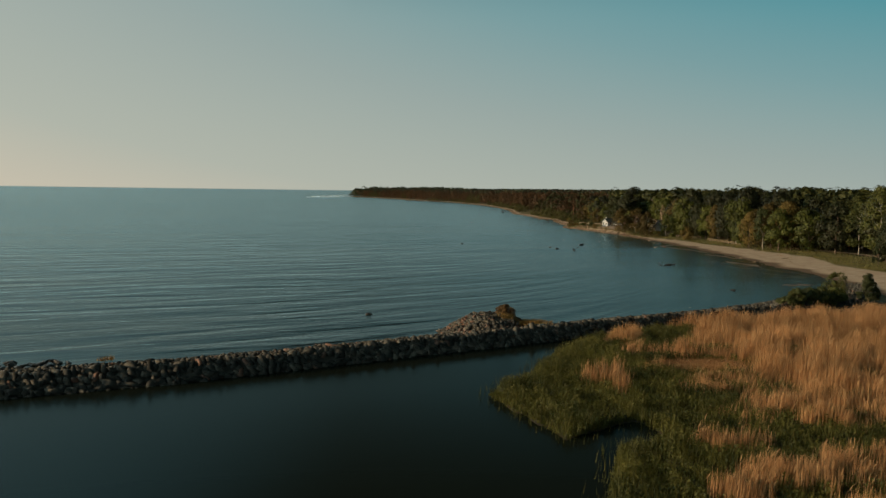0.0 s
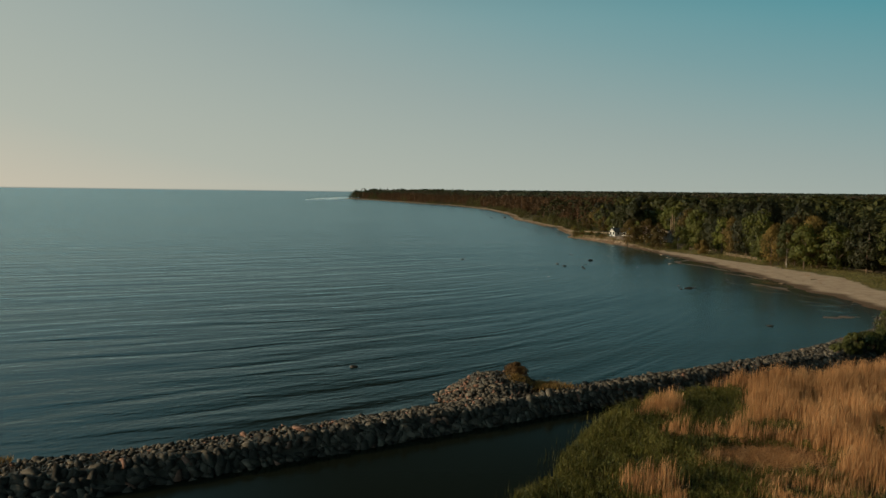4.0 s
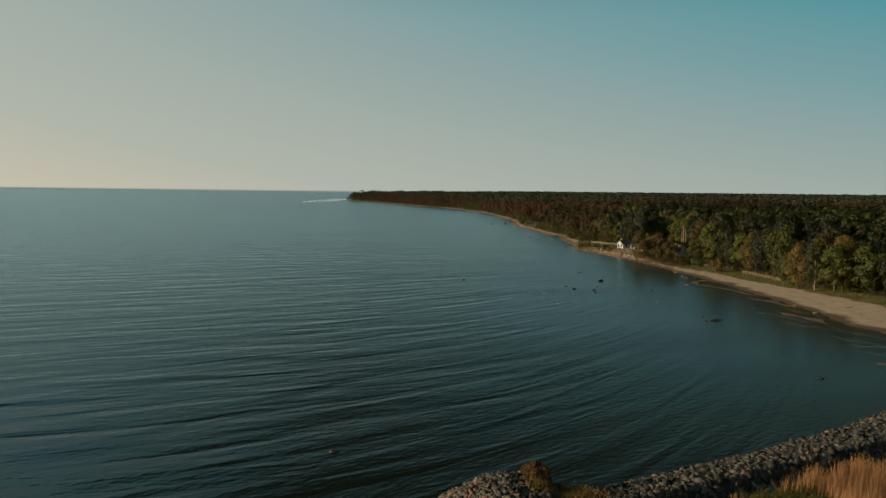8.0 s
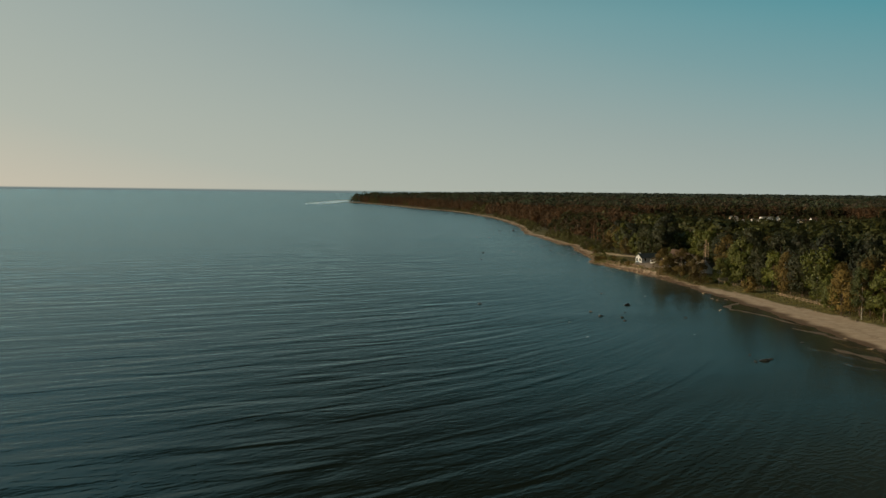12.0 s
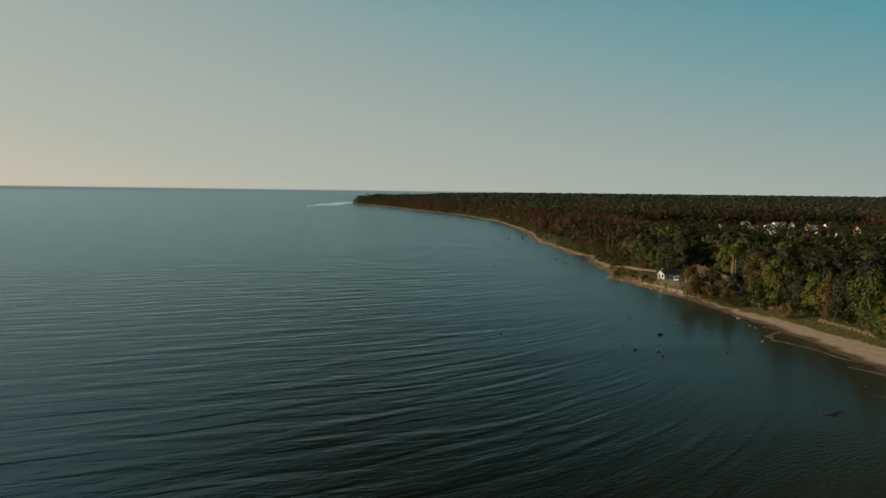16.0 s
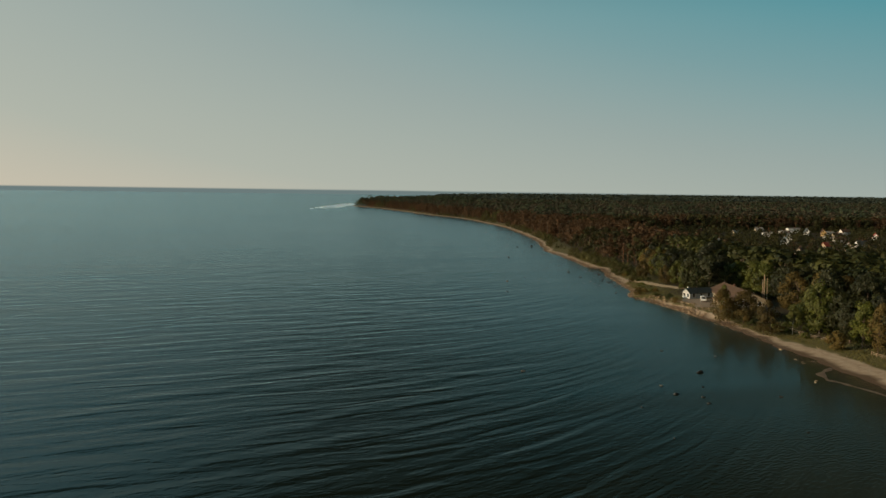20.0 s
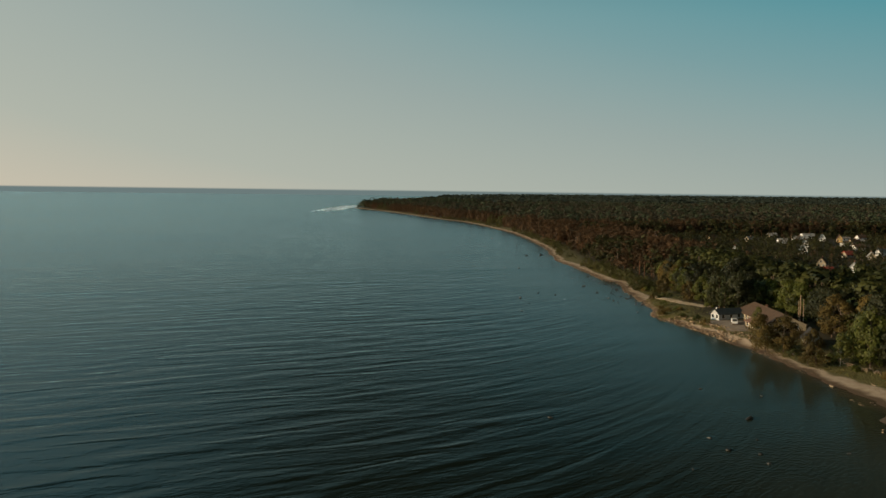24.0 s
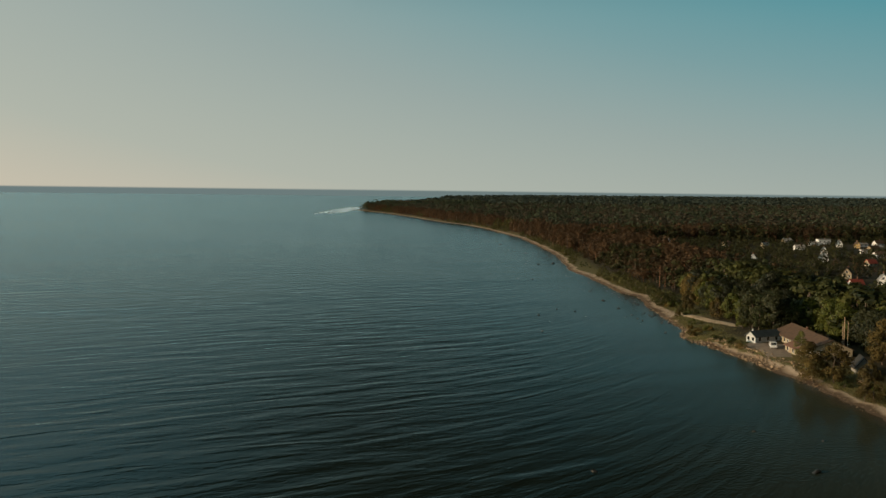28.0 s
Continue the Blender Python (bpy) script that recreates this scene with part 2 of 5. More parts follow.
def land_material():
    """Wet sand at the water's edge, dry sand above it, then rough grass and forest floor."""
    m = bpy.data.materials.new("shore_ground")
    m.use_nodes = True
    t = m.node_tree
    t.nodes.clear()
    geo = t.nodes.new("ShaderNodeNewGeometry")
    pos = geo.outputs["Position"]
    attr = t.nodes.new("ShaderNodeAttribute")
    attr.attribute_name = "inland"
    big = node(t, "ShaderNodeTexNoise", Scale=0.12, Detail=4.0)
    small = node(t, "ShaderNodeTexNoise", Scale=2.2, Detail=5.0, Roughness=0.7)
    for n in (big, small):
        t.links.new(pos, n.inputs["Vector"])
    wander = math_node(t, "MULTIPLY_ADD", big.outputs[0], 6.0, -3.0)
    u = math_node(t, "ADD", attr.outputs["Fac"], wander)
    sand = mix(t, small.outputs[0], (0.29, 0.215, 0.15), (0.49, 0.38, 0.275))
    drift = node(t, "ShaderNodeTexNoise", Scale=0.45, Detail=4.0, Roughness=0.6)
    t.links.new(pos, drift.inputs["Vector"])
    sand = mix(t, math_node(t, "MULTIPLY_ADD", drift.outputs[0], 2.2, -0.75, clamp=True), sand, (0.55, 0.445, 0.335))
    line = math_node(t, "ABSOLUTE", math_node(t, "ADD", u, math_node(t, "MULTIPLY_ADD", drift.outputs[0], 5.0, -9.0)))
    wrack = math_node(t, "MULTIPLY", math_node(t, "SUBTRACT", 1.0, math_node(t, "MULTIPLY", line, 1.6), clamp=True), math_node(t, "MULTIPLY_ADD", small.outputs[0], 5.0, -2.4, clamp=True))
    sand = mix(t, wrack, sand, (0.09, 0.065, 0.04))
    wet = mix(t, small.outputs[0], (0.07, 0.045, 0.028), (0.17, 0.115, 0.072))
    grass = mix(t, small.outputs[0], (0.058, 0.06, 0.019), (0.2, 0.168, 0.066))
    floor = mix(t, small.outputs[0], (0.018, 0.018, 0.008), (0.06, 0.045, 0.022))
    a = math_node(t, "MULTIPLY_ADD", u, 0.5, -0.9, clamp=True)
    zone = t.nodes.new("ShaderNodeAttribute")
    zone.attribute_name = "beach"
    b = math_node(t, "MULTIPLY_ADD", math_node(t, "SUBTRACT", u, zone.outputs["Fac"]), 0.8, 0.5, clamp=True)
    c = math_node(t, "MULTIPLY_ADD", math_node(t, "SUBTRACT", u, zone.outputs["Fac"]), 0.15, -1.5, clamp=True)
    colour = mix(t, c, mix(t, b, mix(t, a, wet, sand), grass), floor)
    p = node(t, "ShaderNodeBsdfPrincipled", Roughness=0.9)
    p.inputs["Specular IOR Level"].default_value = 0.25
    t.links.new(colour, p.inputs["Base Color"])
    bump = node(t, "ShaderNodeBump", Strength=0.5, Distance=0.08)
    t.links.new(small.outputs[0], bump.inputs["Height"])
    t.links.new(bump.outputs[0], p.inputs["Normal"])
    out = t.nodes.new("ShaderNodeOutputMaterial")
    t.links.new(p.outputs[0], out.inputs[0])
    return m


def water_material():
    """Sea water with long wind waves; the lagoon behind the breakwater lies calm."""
    m = bpy.data.materials.new("brackish_water")
    m.use_nodes = True
    t = m.node_tree
    t.nodes.clear()
    geo = t.nodes.new("ShaderNodeNewGeometry")
    pos = geo.outputs["Position"]

    def waves(turn, across, along, detail, distortion=0.0):
        mp = t.nodes.new("ShaderNodeMapping")
        mp.vector_type = "TEXTURE"
        mp.inputs["Rotation"].default_value = (0, 0, radians(turn))
        mp.inputs["Scale"].default_value = (along, across, 1)
        t.links.new(pos, mp.inputs[0])
        n = node(t, "ShaderNodeTexNoise", Scale=1.0, Detail=detail, Roughness=0.5, Distortion=distortion)
        t.links.new(mp.outputs[0], n.inputs["Vector"])
        return n.outputs[0]

    xyz = t.nodes.new("ShaderNodeSeparateXYZ")
    t.links.new(pos, xyz.inputs[0])
    # the waves bend round towards the beach, so their crests follow y = 0.53 x + a cubic in x
    past = math_node(t, "MAXIMUM", math_node(t, "ADD", xyz.outputs[0], 45.0), 0.0)
    bent = math_node(t, "MULTIPLY", math_node(t, "POWER", math_node(t, "MINIMUM", past, 120.0), 3.0), -0.00006)
    phase = math_node(t, "ADD", math_node(t, "MULTIPLY_ADD", xyz.outputs[0], -0.53, xyz.outputs[1]), bent)

    def crests(length, width, detail, distortion, skew=0.0):
        xy = t.nodes.new("ShaderNodeCombineXYZ")
        t.links.new(math_node(t, "MULTIPLY", xyz.outputs[0], 1.0 / width), xy.inputs[0])
        t.links.new(math_node(t, "MULTIPLY", math_node(t, "MULTIPLY_ADD", xyz.outputs[0], skew, phase), 1.0 / length), xy.inputs[1])
        n = node(t, "ShaderNodeTexNoise", Scale=1.0, Detail=detail, Roughness=0.5, Distortion=distortion)
        t.links.new(xy.outputs[0], n.inputs["Vector"])
        return n.outputs[0]

    swell = crests(6.2, 20, 1.5, 0.55)
    chop = crests(2.2, 5.0, 2.0, 0.8, 0.25)
    ripple = waves(50, 0.6, 1.4, 2.0)
    lee = math_node(t, "MULTIPLY_ADD", xyz.outputs[0], -0.014, 0.72)
    lee = math_node(t, "MINIMUM", math_node(t, "MAXIMUM", lee, 0.16), 1.0)
    h = math_node(t, "MULTIPLY", swell, 1.15)
    h = math_node(t, "MULTIPLY_ADD", chop, 0.26, h)
    h = math_node(t, "MULTIPLY_ADD", ripple, 0.13, math_node(t, "MULTIPLY", h, lee))
    # seaward distance from the breakwater's line
    off = math_node(t, "MULTIPLY_ADD", xyz.outputs[0], -0.567, math_node(t, "MULTIPLY_ADD", xyz.outputs[1], 0.824, -85.0))
    open_sea = math_node(t, "MULTIPLY_ADD", off, 0.2, 0.0, clamp=True)
    gusts = node(t, "ShaderNodeTexNoise", Scale=0.004, Detail=3.0)
    t.links.new(pos, gusts.inputs["Vector"])
    strength = math_node(t, "MULTIPLY_ADD", gusts.outputs[0], 0.7, 0.45)
    strength = math_node(t, "MULTIPLY", strength, math_node(t, "MULTIPLY_ADD", open_sea, 0.985, 0.015))
    b = node(t, "ShaderNodeBump", Strength=1.0, Distance=1.0)
    t.links.new(math_node(t, "MULTIPLY", h, strength), b.inputs["Height"])
    b.inputs["Distance"].default_value = 0.5
    # the sandy bottom shows through where the water is shallow
    north = math_node(t, "MULTIPLY_ADD", xyz.outputs[1], 1.0 / 600.0, -180.0 / 600.0, clamp=True)
    edge = ramp(t, north, [(0.0, (0.80,) * 3), (0.03, (0.83,) * 3), (0.14, (0.83,) * 3), (0.26, (0.79,) * 3), (0.36, (0.75,) * 3), (0.43, (0.69,) * 3), (0.54, (0.65,) * 3), (1.0, (0.57,) * 3)])
    out_to_sea = math_node(t, "MULTIPLY_ADD", edge, -100.0, xyz.outputs[0])
    patchy = node(t, "ShaderNodeTexNoise", Scale=0.06, Detail=4.0)
    t.links.new(pos, patchy.inputs["Vector"])
    shelf = math_node(t, "MULTIPLY_ADD", patchy.outputs[0], 40.0, math_node(t, "ADD", out_to_sea, -20.0))
    shelf = math_node(t, "MULTIPLY", math_node(t, "MULTIPLY_ADD", shelf, 1 / 75.0, 1.0, clamp=True), open_sea)
    brim = math_node(t, "MULTIPLY_ADD", patchy.outputs[0], 7.0, math_node(t, "ADD", out_to_sea, -3.5))
    brim = math_node(t, "MULTIPLY", math_node(t, "MULTIPLY_ADD", brim, 1 / 5.5, 1.0, clamp=True), open_sea)
    deep = mix(t, open_sea, (0.011, 0.014, 0.009), (0.013, 0.018, 0.012))
    tint = mix(t, brim, mix(t, shelf, deep, (0.05, 0.054, 0.035)), (0.085, 0.066, 0.044))
    body = t.nodes.new("ShaderNodeBsdfDiffuse")
    t.links.new(tint, body.inputs[0])
    gloss = node(t, "ShaderNodeBsdfGlossy", Color=(0.59, 0.745, 0.79, 1))
    # slicks and gusts: long streaks of smoother and rougher water
    slick = waves(20, 22, 160, 2.0, 0.3)
    t.links.new(math_node(t, "MULTIPLY_ADD", slick, 0.22, 0.06), gloss.inputs["Roughness"])
    fres = t.nodes.new("ShaderNodeFresnel")
    t.links.new(math_node(t, "MULTIPLY_ADD", open_sea, 0.052, 1.07), fres.inputs["IOR"])
    for n in (body, gloss, fres):
        t.links.new(b.outputs[0], n.inputs["Normal"])
    ms = t.nodes.new("ShaderNodeMixShader")
    t.links.new(fres.outputs[0], ms.inputs[0])
    t.links.new(body.outputs[0], ms.inputs[1])
    t.links.new(gloss.outputs[0], ms.inputs[2])
    out = t.nodes.new("ShaderNodeOutputMaterial")
    t.links.new(ms.outputs[0], out.inputs[0])
    return m


LAND, WATER = land_material(), water_material()


# ---- mesh helpers ----
def quad_mesh(name, verts, quads, mats, index=None, smooth=False):
    """A mesh of four-cornered faces from number arrays."""
    me = bpy.data.meshes.new(name)
    verts, quads = np.asarray(verts, np.float32), np.asarray(quads, np.int32)
    me.vertices.add(len(verts))
    me.vertices.foreach_set("co", verts.ravel())
    me.loops.add(quads.size)
    me.loops.foreach_set("vertex_index", quads.ravel())
    me.polygons.add(len(quads))
    me.polygons.foreach_set("loop_start", np.arange(0, quads.size, quads.shape[1], dtype=np.int32))
    if index is not None:
        me.polygons.foreach_set("material_index", np.asarray(index, np.int32))
    if smooth:
        me.polygons.foreach_set("use_smooth", np.ones(len(quads), bool))
    for m in mats:
        me.materials.append(m)
    me.update(calc_edges=True)
    return me


def leaf_faces(places, sizes, r, disorder=0.45):
    """Three-cornered leaf sprays that look outwards from their clump, with some disorder."""
    centres, out = places
    n = len(centres)
    out = out + r.normal(0, disorder, (n, 3))
    a = np.cross(out, r.normal(0, 1, (n, 3)))
    a /= np.linalg.norm(a, axis=1)[:, None] + 1e-6
    b = np.cross(out, a)
    b /= np.linalg.norm(b, axis=1)[:, None] + 1e-6
    a, b = a * sizes[:, None] * 0.5, b * sizes[:, None] * 0.5 * r.uniform(0.7, 1.0, n)[:, None]
    V = np.stack([centres - a - b * 0.55, centres + a - b * 0.55, centres + b * 1.1], 1).reshape(-1, 3)
    return V, np.arange(n * 3).reshape(-1, 3)


def put(ob, parent):
    ob.parent = parent
    return ob


def part(name, bm, material, parent, label=""):
    """Links a bmesh as one mesh object under a thing or a part."""
    me = bpy.data.meshes.new(name)
    bm.to_mesh(me)
    bm.free()
    me.materials.append(material)
    return tagged(put(new(name, me), parent), label)


def thing(name, label, category, place=(0, 0, 0), turn=0.0, group="", kind=""):
    ob = new(name)
    ob.matrix_basis = pose(*place, 0, 0, turn)
    return tagged(ob, label, category, group, kind)


def box(bm, x0, x1, y0, y1, z0, z1, bevel=0.0):
    r = bmesh.ops.create_cube(bm, size=1.0, matrix=Matrix.Translation(((x0 + x1) / 2, (y0 + y1) / 2, (z0 + z1) / 2))
                              @ Matrix.Diagonal((x1 - x0, y1 - y0, z1 - z0, 1)))
    if bevel:
        edges = {e for v in r["verts"] for e in v.link_edges}
        bmesh.ops.bevel(bm, geom=list(edges), offset=bevel, segments=2, affect="EDGES", profile=0.5)
    return bm


def boxed(*a, bevel=0.0):
    return box(bmesh.new(), *a, bevel=bevel)


def rod(bm, a, b, r0, r1, sides=8):
    a, b = Vector(a), Vector(b)
    turn = (b - a).to_track_quat("Z", "Y").to_matrix().to_4x4()
    bmesh.ops.create_cone(bm, cap_ends=True, segments=sides, radius1=r0, radius2=r1, depth=(b - a).length,
                          matrix=Matrix.Translation((a + b) / 2) @ turn)
    return bm


def prism(points, thickness):
    """A flat outline in the xz plane given a depth along y."""
    bm = bmesh.new()
    front = [bm.verts.new((x, 0, z)) for x, z in points]
    back = [bm.verts.new((x, thickness, z)) for x, z in points]
    bm.faces.new(front)
    bm.faces.new(back[::-1])
    n = len(points)
    for i in range(n):
        bm.faces.new((front[i], back[i], back[(i + 1) % n], front[(i + 1) % n]))
    bmesh.ops.recalc_face_normals(bm, faces=bm.faces)
    return bm


# ---- the lie of the land ----
SHORE = [(-300, 92), (120, 88), (160, 80), (184, 80), (198, 83), (214, 83.2), (228, 81.2), (244, 82), (262, 83), (277, 82), (296, 81), (316, 80),
         (341, 79), (357, 77.2), (371, 75.8), (389, 74.4), (405, 72.6), (420, 70.6), (432, 68.6), (444, 66.2), (455, 63.4), (463, 60.8), (471, 60.4), (479, 62), (489, 65), (509, 65.5), (522, 64.6),
         (537, 65.5), (552, 65.2), (567, 67.2), (585, 69), (598, 69), (607, 64.4), (621, 63.2), (645, 62.6), (672, 60.6), (707, 58.6), (738, 55), (750, 54.6), (765, 57), (800, 57.5), (850, 60),
         (889, 60.5), (959, 59.5), (1045, 55.5), (1139, 51), (1210, 41.5), (1359, 22), (1465, 1), (1535, -20), (1603, -43), (1700, -66), (1840, -98), (2060, -156), (2250, -222),
         (2320, -242), (2345, -240), (2380, -222), (2480, -190), (2700, -155), (3300, -110), (4900, -60)]
SY, SX = np.array([s[0] for s in SHORE], float), np.array([s[1] for s in SHORE], float)
BEACH = [(-300, 14), (200, 16), (215, 14), (240, 16), (257, 17.5), (273, 15.2), (286, 14.2), (302, 12), (318, 9.5), (346, 8), (372, 4.5), (392, 4), (410, 5), (455, 4), (466, 1.5), (515, 1.5), (530, 7.5), (560, 5.5), (610, 6.5), (660, 5), (700, 8), (760, 5),
         (860, 5), (1100, 7), (4900, 8)]
BY, BW = np.array([s[0] for s in BEACH], float), np.array([s[1] for s in BEACH], float)


def shore_x(y):
    return np.interp(y, SY, SX)


def step(a, lo, hi):
    s = np.clip((a - lo) / (hi - lo), 0, 1)
    return s * s * (3 - 2 * s)


def ground_z(x, y):
    x, y = np.asarray(x, float), np.asarray(y, float)
    u = x - shore_x(y)
    z = np.interp(u, [-120, -30, -8, 0, 5, 15, 24, 60, 200, 800, 2500, 5000], [-8, -2.0, -0.5, 0, 0.35, 0.85, 1.1, 1.6, 2.6, 4.5, 8.5, 14])
    z = z + 0.85 * step(u, 1.0, 7.0) * step(y, 385, 405) * (1 - step(y, 462, 490))
    z = z + 5 * step(y, 2600, 4700) * step(u, 60, 400)
    return z


def land_height(x, y):
    return float(ground_z(x, y))


def make_land():
    ys = np.concatenate([np.arange(-300, 180, 12), np.arange(180, 620, 3.0), np.arange(620, 1200, 12), np.arange(1200, 2440, 25),
                         np.arange(2440, 4900, 120), [4850]])
    us = np.concatenate([[-120, -60, -30, -15], np.arange(-10, 40, 1.5), np.arange(40, 120, 10), np.arange(120, 600, 40), np.arange(600, 4700, 250)])
    Y, U = np.meshgrid(ys, us, indexing="ij")
    X = shore_x(Y) + U
    # a gently scalloped waterline
    X = X + np.where(U < 60, 0.5 * np.sin(Y * 0.21) + 0.5 * np.sin(Y * 0.083 + 1) + 0.3 * np.sin(Y * 0.55), 0)
    Z = ground_z(shore_x(Y) + U, Y)
    Z = Z + np.where(U > 14, 0.12 * np.sin(X * 0.5) * np.sin(Y * 0.41), 0.025 * np.sin(X * 1.3 + Y * 0.7))
    far = np.hypot(X, Y - 100)
    clip = far > 4850
    X, Y = np.where(clip, X * 4850 / far, X), np.where(clip, (Y - 100) * 4850 / far + 100, Y)
    n, k = len(ys), len(us)
    i = np.arange(n - 1)[:, None] * k + np.arange(k - 1)[None, :]
    quads = np.stack([i, i + 1, i + k + 1, i + k], -1).reshape(-1, 4)
    me = quad_mesh("ground", np.stack([X, Y, Z], -1).reshape(-1, 3), quads[:, ::-1], [LAND], smooth=True)
    a = me.attributes.new("inland", "FLOAT", "POINT")
    a.data.foreach_set("value", U.astype(np.float32).ravel())
    b = me.attributes.new("beach", "FLOAT", "POINT")
    b.data.foreach_set("value", np.interp(np.broadcast_to(ys[:, None], U.shape), BY, BW).astype(np.float32).ravel())
    return tagged(new("ground", me), "sandy shore rising to rough grass and forest floor", "ground", kind="structure")


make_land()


def make_water():
    rings = np.concatenate([[1.0], np.geomspace(20, 4900, 60)])
    seg = 128
    ang = np.arange(seg) * 2 * np.pi / seg
    R, A = np.meshgrid(rings, ang, indexing="ij")
    Z = 11.0 * np.clip((R - 2900) / 2000, 0, 1) ** 1.3
    V = np.stack([R * np.cos(A), 100 + R * np.sin(A), Z], -1).reshape(-1, 3)
    n = len(rings)
    i = np.arange(n - 1)[:, None] * seg
    j = np.arange(seg)[None, :]
    jn = (j + 1) % seg
    quads = np.stack([i + j, i + seg + j, i + seg + jn, i + jn], -1).reshape(-1, 4)
    cap = np.array([[0, s, s + 1, (s + 2) % seg] for s in range(1, seg - 1, 2)])
    me = quad_mesh("water", V, np.concatenate([quads, cap]), [WATER], smooth=True)
    return tagged(new("water", me), "dark teal sea with long low wind waves", "sea", kind="structure")


make_water()

# ---- the marsh behind the breakwater ----
MARSH = [(4, 80), (5.5, 85), (8.5, 88.5), (9.5, 94), (11.5, 99), (14, 105), (17, 111), (21.5, 115.5), (33, 123), (47, 128.5), (61, 133.5), (80, 141), (100, 149), (125, 160), (200, 150), (200, -60),
         (30, -60), (12, 20), (8, 45), (10, 55), (12, 63), (16.5, 67), (15, 72), (12, 69), (9, 66), (6, 74)]


def marsh_depth(x, y):
    """How far a place lies inside the marsh's outline, in metres; negative outside."""
    px = np.array([p[0] for p in MARSH], float)
    py = np.array([p[1] for p in MARSH], float)
    qx, qy = np.roll(px, -1), np.roll(py, -1)
    inside = np.zeros(x.shape, bool)
    best = np.full(x.shape, 1e9)
    for a, b, c, d in zip(px, py, qx, qy):
        if b != d:
            inside ^= ((b > y) != (d > y)) & (x < (c - a) * (y - b) / (d - b) + a)
        t = np.clip(((x - a) * (c - a) + (y - b) * (d - b)) / ((c - a) ** 2 + (d - b) ** 2), 0, 1)
        best = np.minimum(best, np.hypot(x - a - t * (c - a), y - b - t * (d - b)))
    return np.where(inside, best, -best)


def lumps(x, y, size, seed):
    """A smooth field of bumps between about -1 and 1."""
    r = np.random.RandomState(seed)
    total = np.zeros_like(x)
    for i in range(9):
        a, w, p = r.uniform(0, 2 * np.pi), r.uniform(0.6, 1.7) * 2 * np.pi / size, r.uniform(0, 2 * np.pi)
        total += np.sin((x * np.cos(a) + y * np.sin(a)) * w + p)
    return total / 4.0


def make_marsh():
    xs, ys = np.arange(0, 202, 1.5), np.arange(-60, 204, 1.5)
    X, Y = np.meshgrid(xs, ys, indexing="ij")
    d = marsh_depth(X, Y)
    Z = np.interp(d, [-4, -0.5, 0.5, 3, 30], [-0.8, -0.15, 0.08, 0.2, 0.45]) + 0.05 * lumps(X, Y, 5, 3)
    Z = np.where(d > 0, Z + step(X, 78, 100) * 0.4, Z)
    n, k = X.shape
    i = np.arange(n - 1)[:, None] * k + np.arange(k - 1)[None, :]
    quads = np.stack([i, i + k, i + k + 1, i + 1], -1).reshape(-1, 4)
    keep = (d.ravel()[quads] > -4).any(1)
    me = quad_mesh("marsh_ground", np.stack([X, Y, Z], -1).reshape(-1, 3), quads[keep], [MUD], smooth=True)
    return tagged(new("marsh_ground", me), "dark wet mud under the reed bed", "ground", kind="structure")


make_marsh()


def reed_share(x, y):
    """How much of the growth is straw reed, from 0 to 1."""
    edge = np.interp(y, [-60, 48, 56, 64, 72, 80, 88, 97, 107, 118, 127], [16, 18, 16.5, 19, 21.5, 22.5, 21.5, 24, 19.5, 24, 29])
    s = step(x - edge + 2.2 * lumps(x, y, 9, 11), -1.5, 2.0)
    # towards the south the reeds break up into patches
    south = 1 - step(y + 1.5 * lumps(x, y, 6, 5), 71.5, 74.5)
    patch = np.zeros_like(x)
    for cx, cy, rx, ry in ((20.3, 64.8, 3.0, 2.2), (24, 69.5, 1.6, 1.6), (21.5, 56, 3.6, 3.0), (27.5, 57.5, 4.2, 4.2), (17.2, 52.5, 1.6, 2.2), (29.5, 70, 2.6, 2.8), (34.5, 58, 3.5, 4.5),
                           (35, 71.5, 3.5, 3.0), (41, 62, 4, 5), (42, 72, 4, 3), (25, 47, 6, 4)):
        patch = np.maximum(patch, 1 - step(np.hypot((x - cx) / rx, (y - cy) / ry) + 0.22 * lumps(x, y, 2.5, 19), 0.75, 1.1))
    s = s * (1 - south) + south * patch
    for cx, cy, rx, ry in ((14.3, 85.3, 1.7, 2.4), (15.6, 81.6, 1.1, 2.2), (16.2, 85.6, 1.3, 2.0)):
        s = np.maximum(s, 1 - step(np.hypot((x - cx) / rx, (y - cy) / ry) + 0.25 * lumps(x, y, 1.8, 23), 0.45, 1.1))
    for cx, cy, rx, ry in ((26.5, 68, 4.2, 2.2), (30.5, 65.5, 4.0, 1.6), (21.5, 65.8, 2.6, 1.0), (30.5, 117, 2.6, 3.6), (29.5, 102.5, 3.8, 2.2), (26.5, 93.5, 5.4, 5.4), (27.0, 113, 3.4, 9.0), (24.5, 105, 2.5, 5.0), (29.5, 102.5, 3.4, 3.4), (21.5, 78.5, 4.2, 3.0), (27.5, 79.2, 4.5, 1.7), (25.2, 84.6, 1.3, 1.6), (33.5, 79.5, 3.5, 1.2), (42, 88, 3, 1.5), (52, 112, 3.5, 1.6), (38, 100, 2.2, 1.2), (33, 78, 2.5, 1.0), (46, 120, 2.5, 1.2)):
        s = s * step(np.hypot((x - cx) / rx, (y - cy) / ry) + 0.14 * lumps(x, y, 2.0, 29), 0.7, 1.15)
    return s


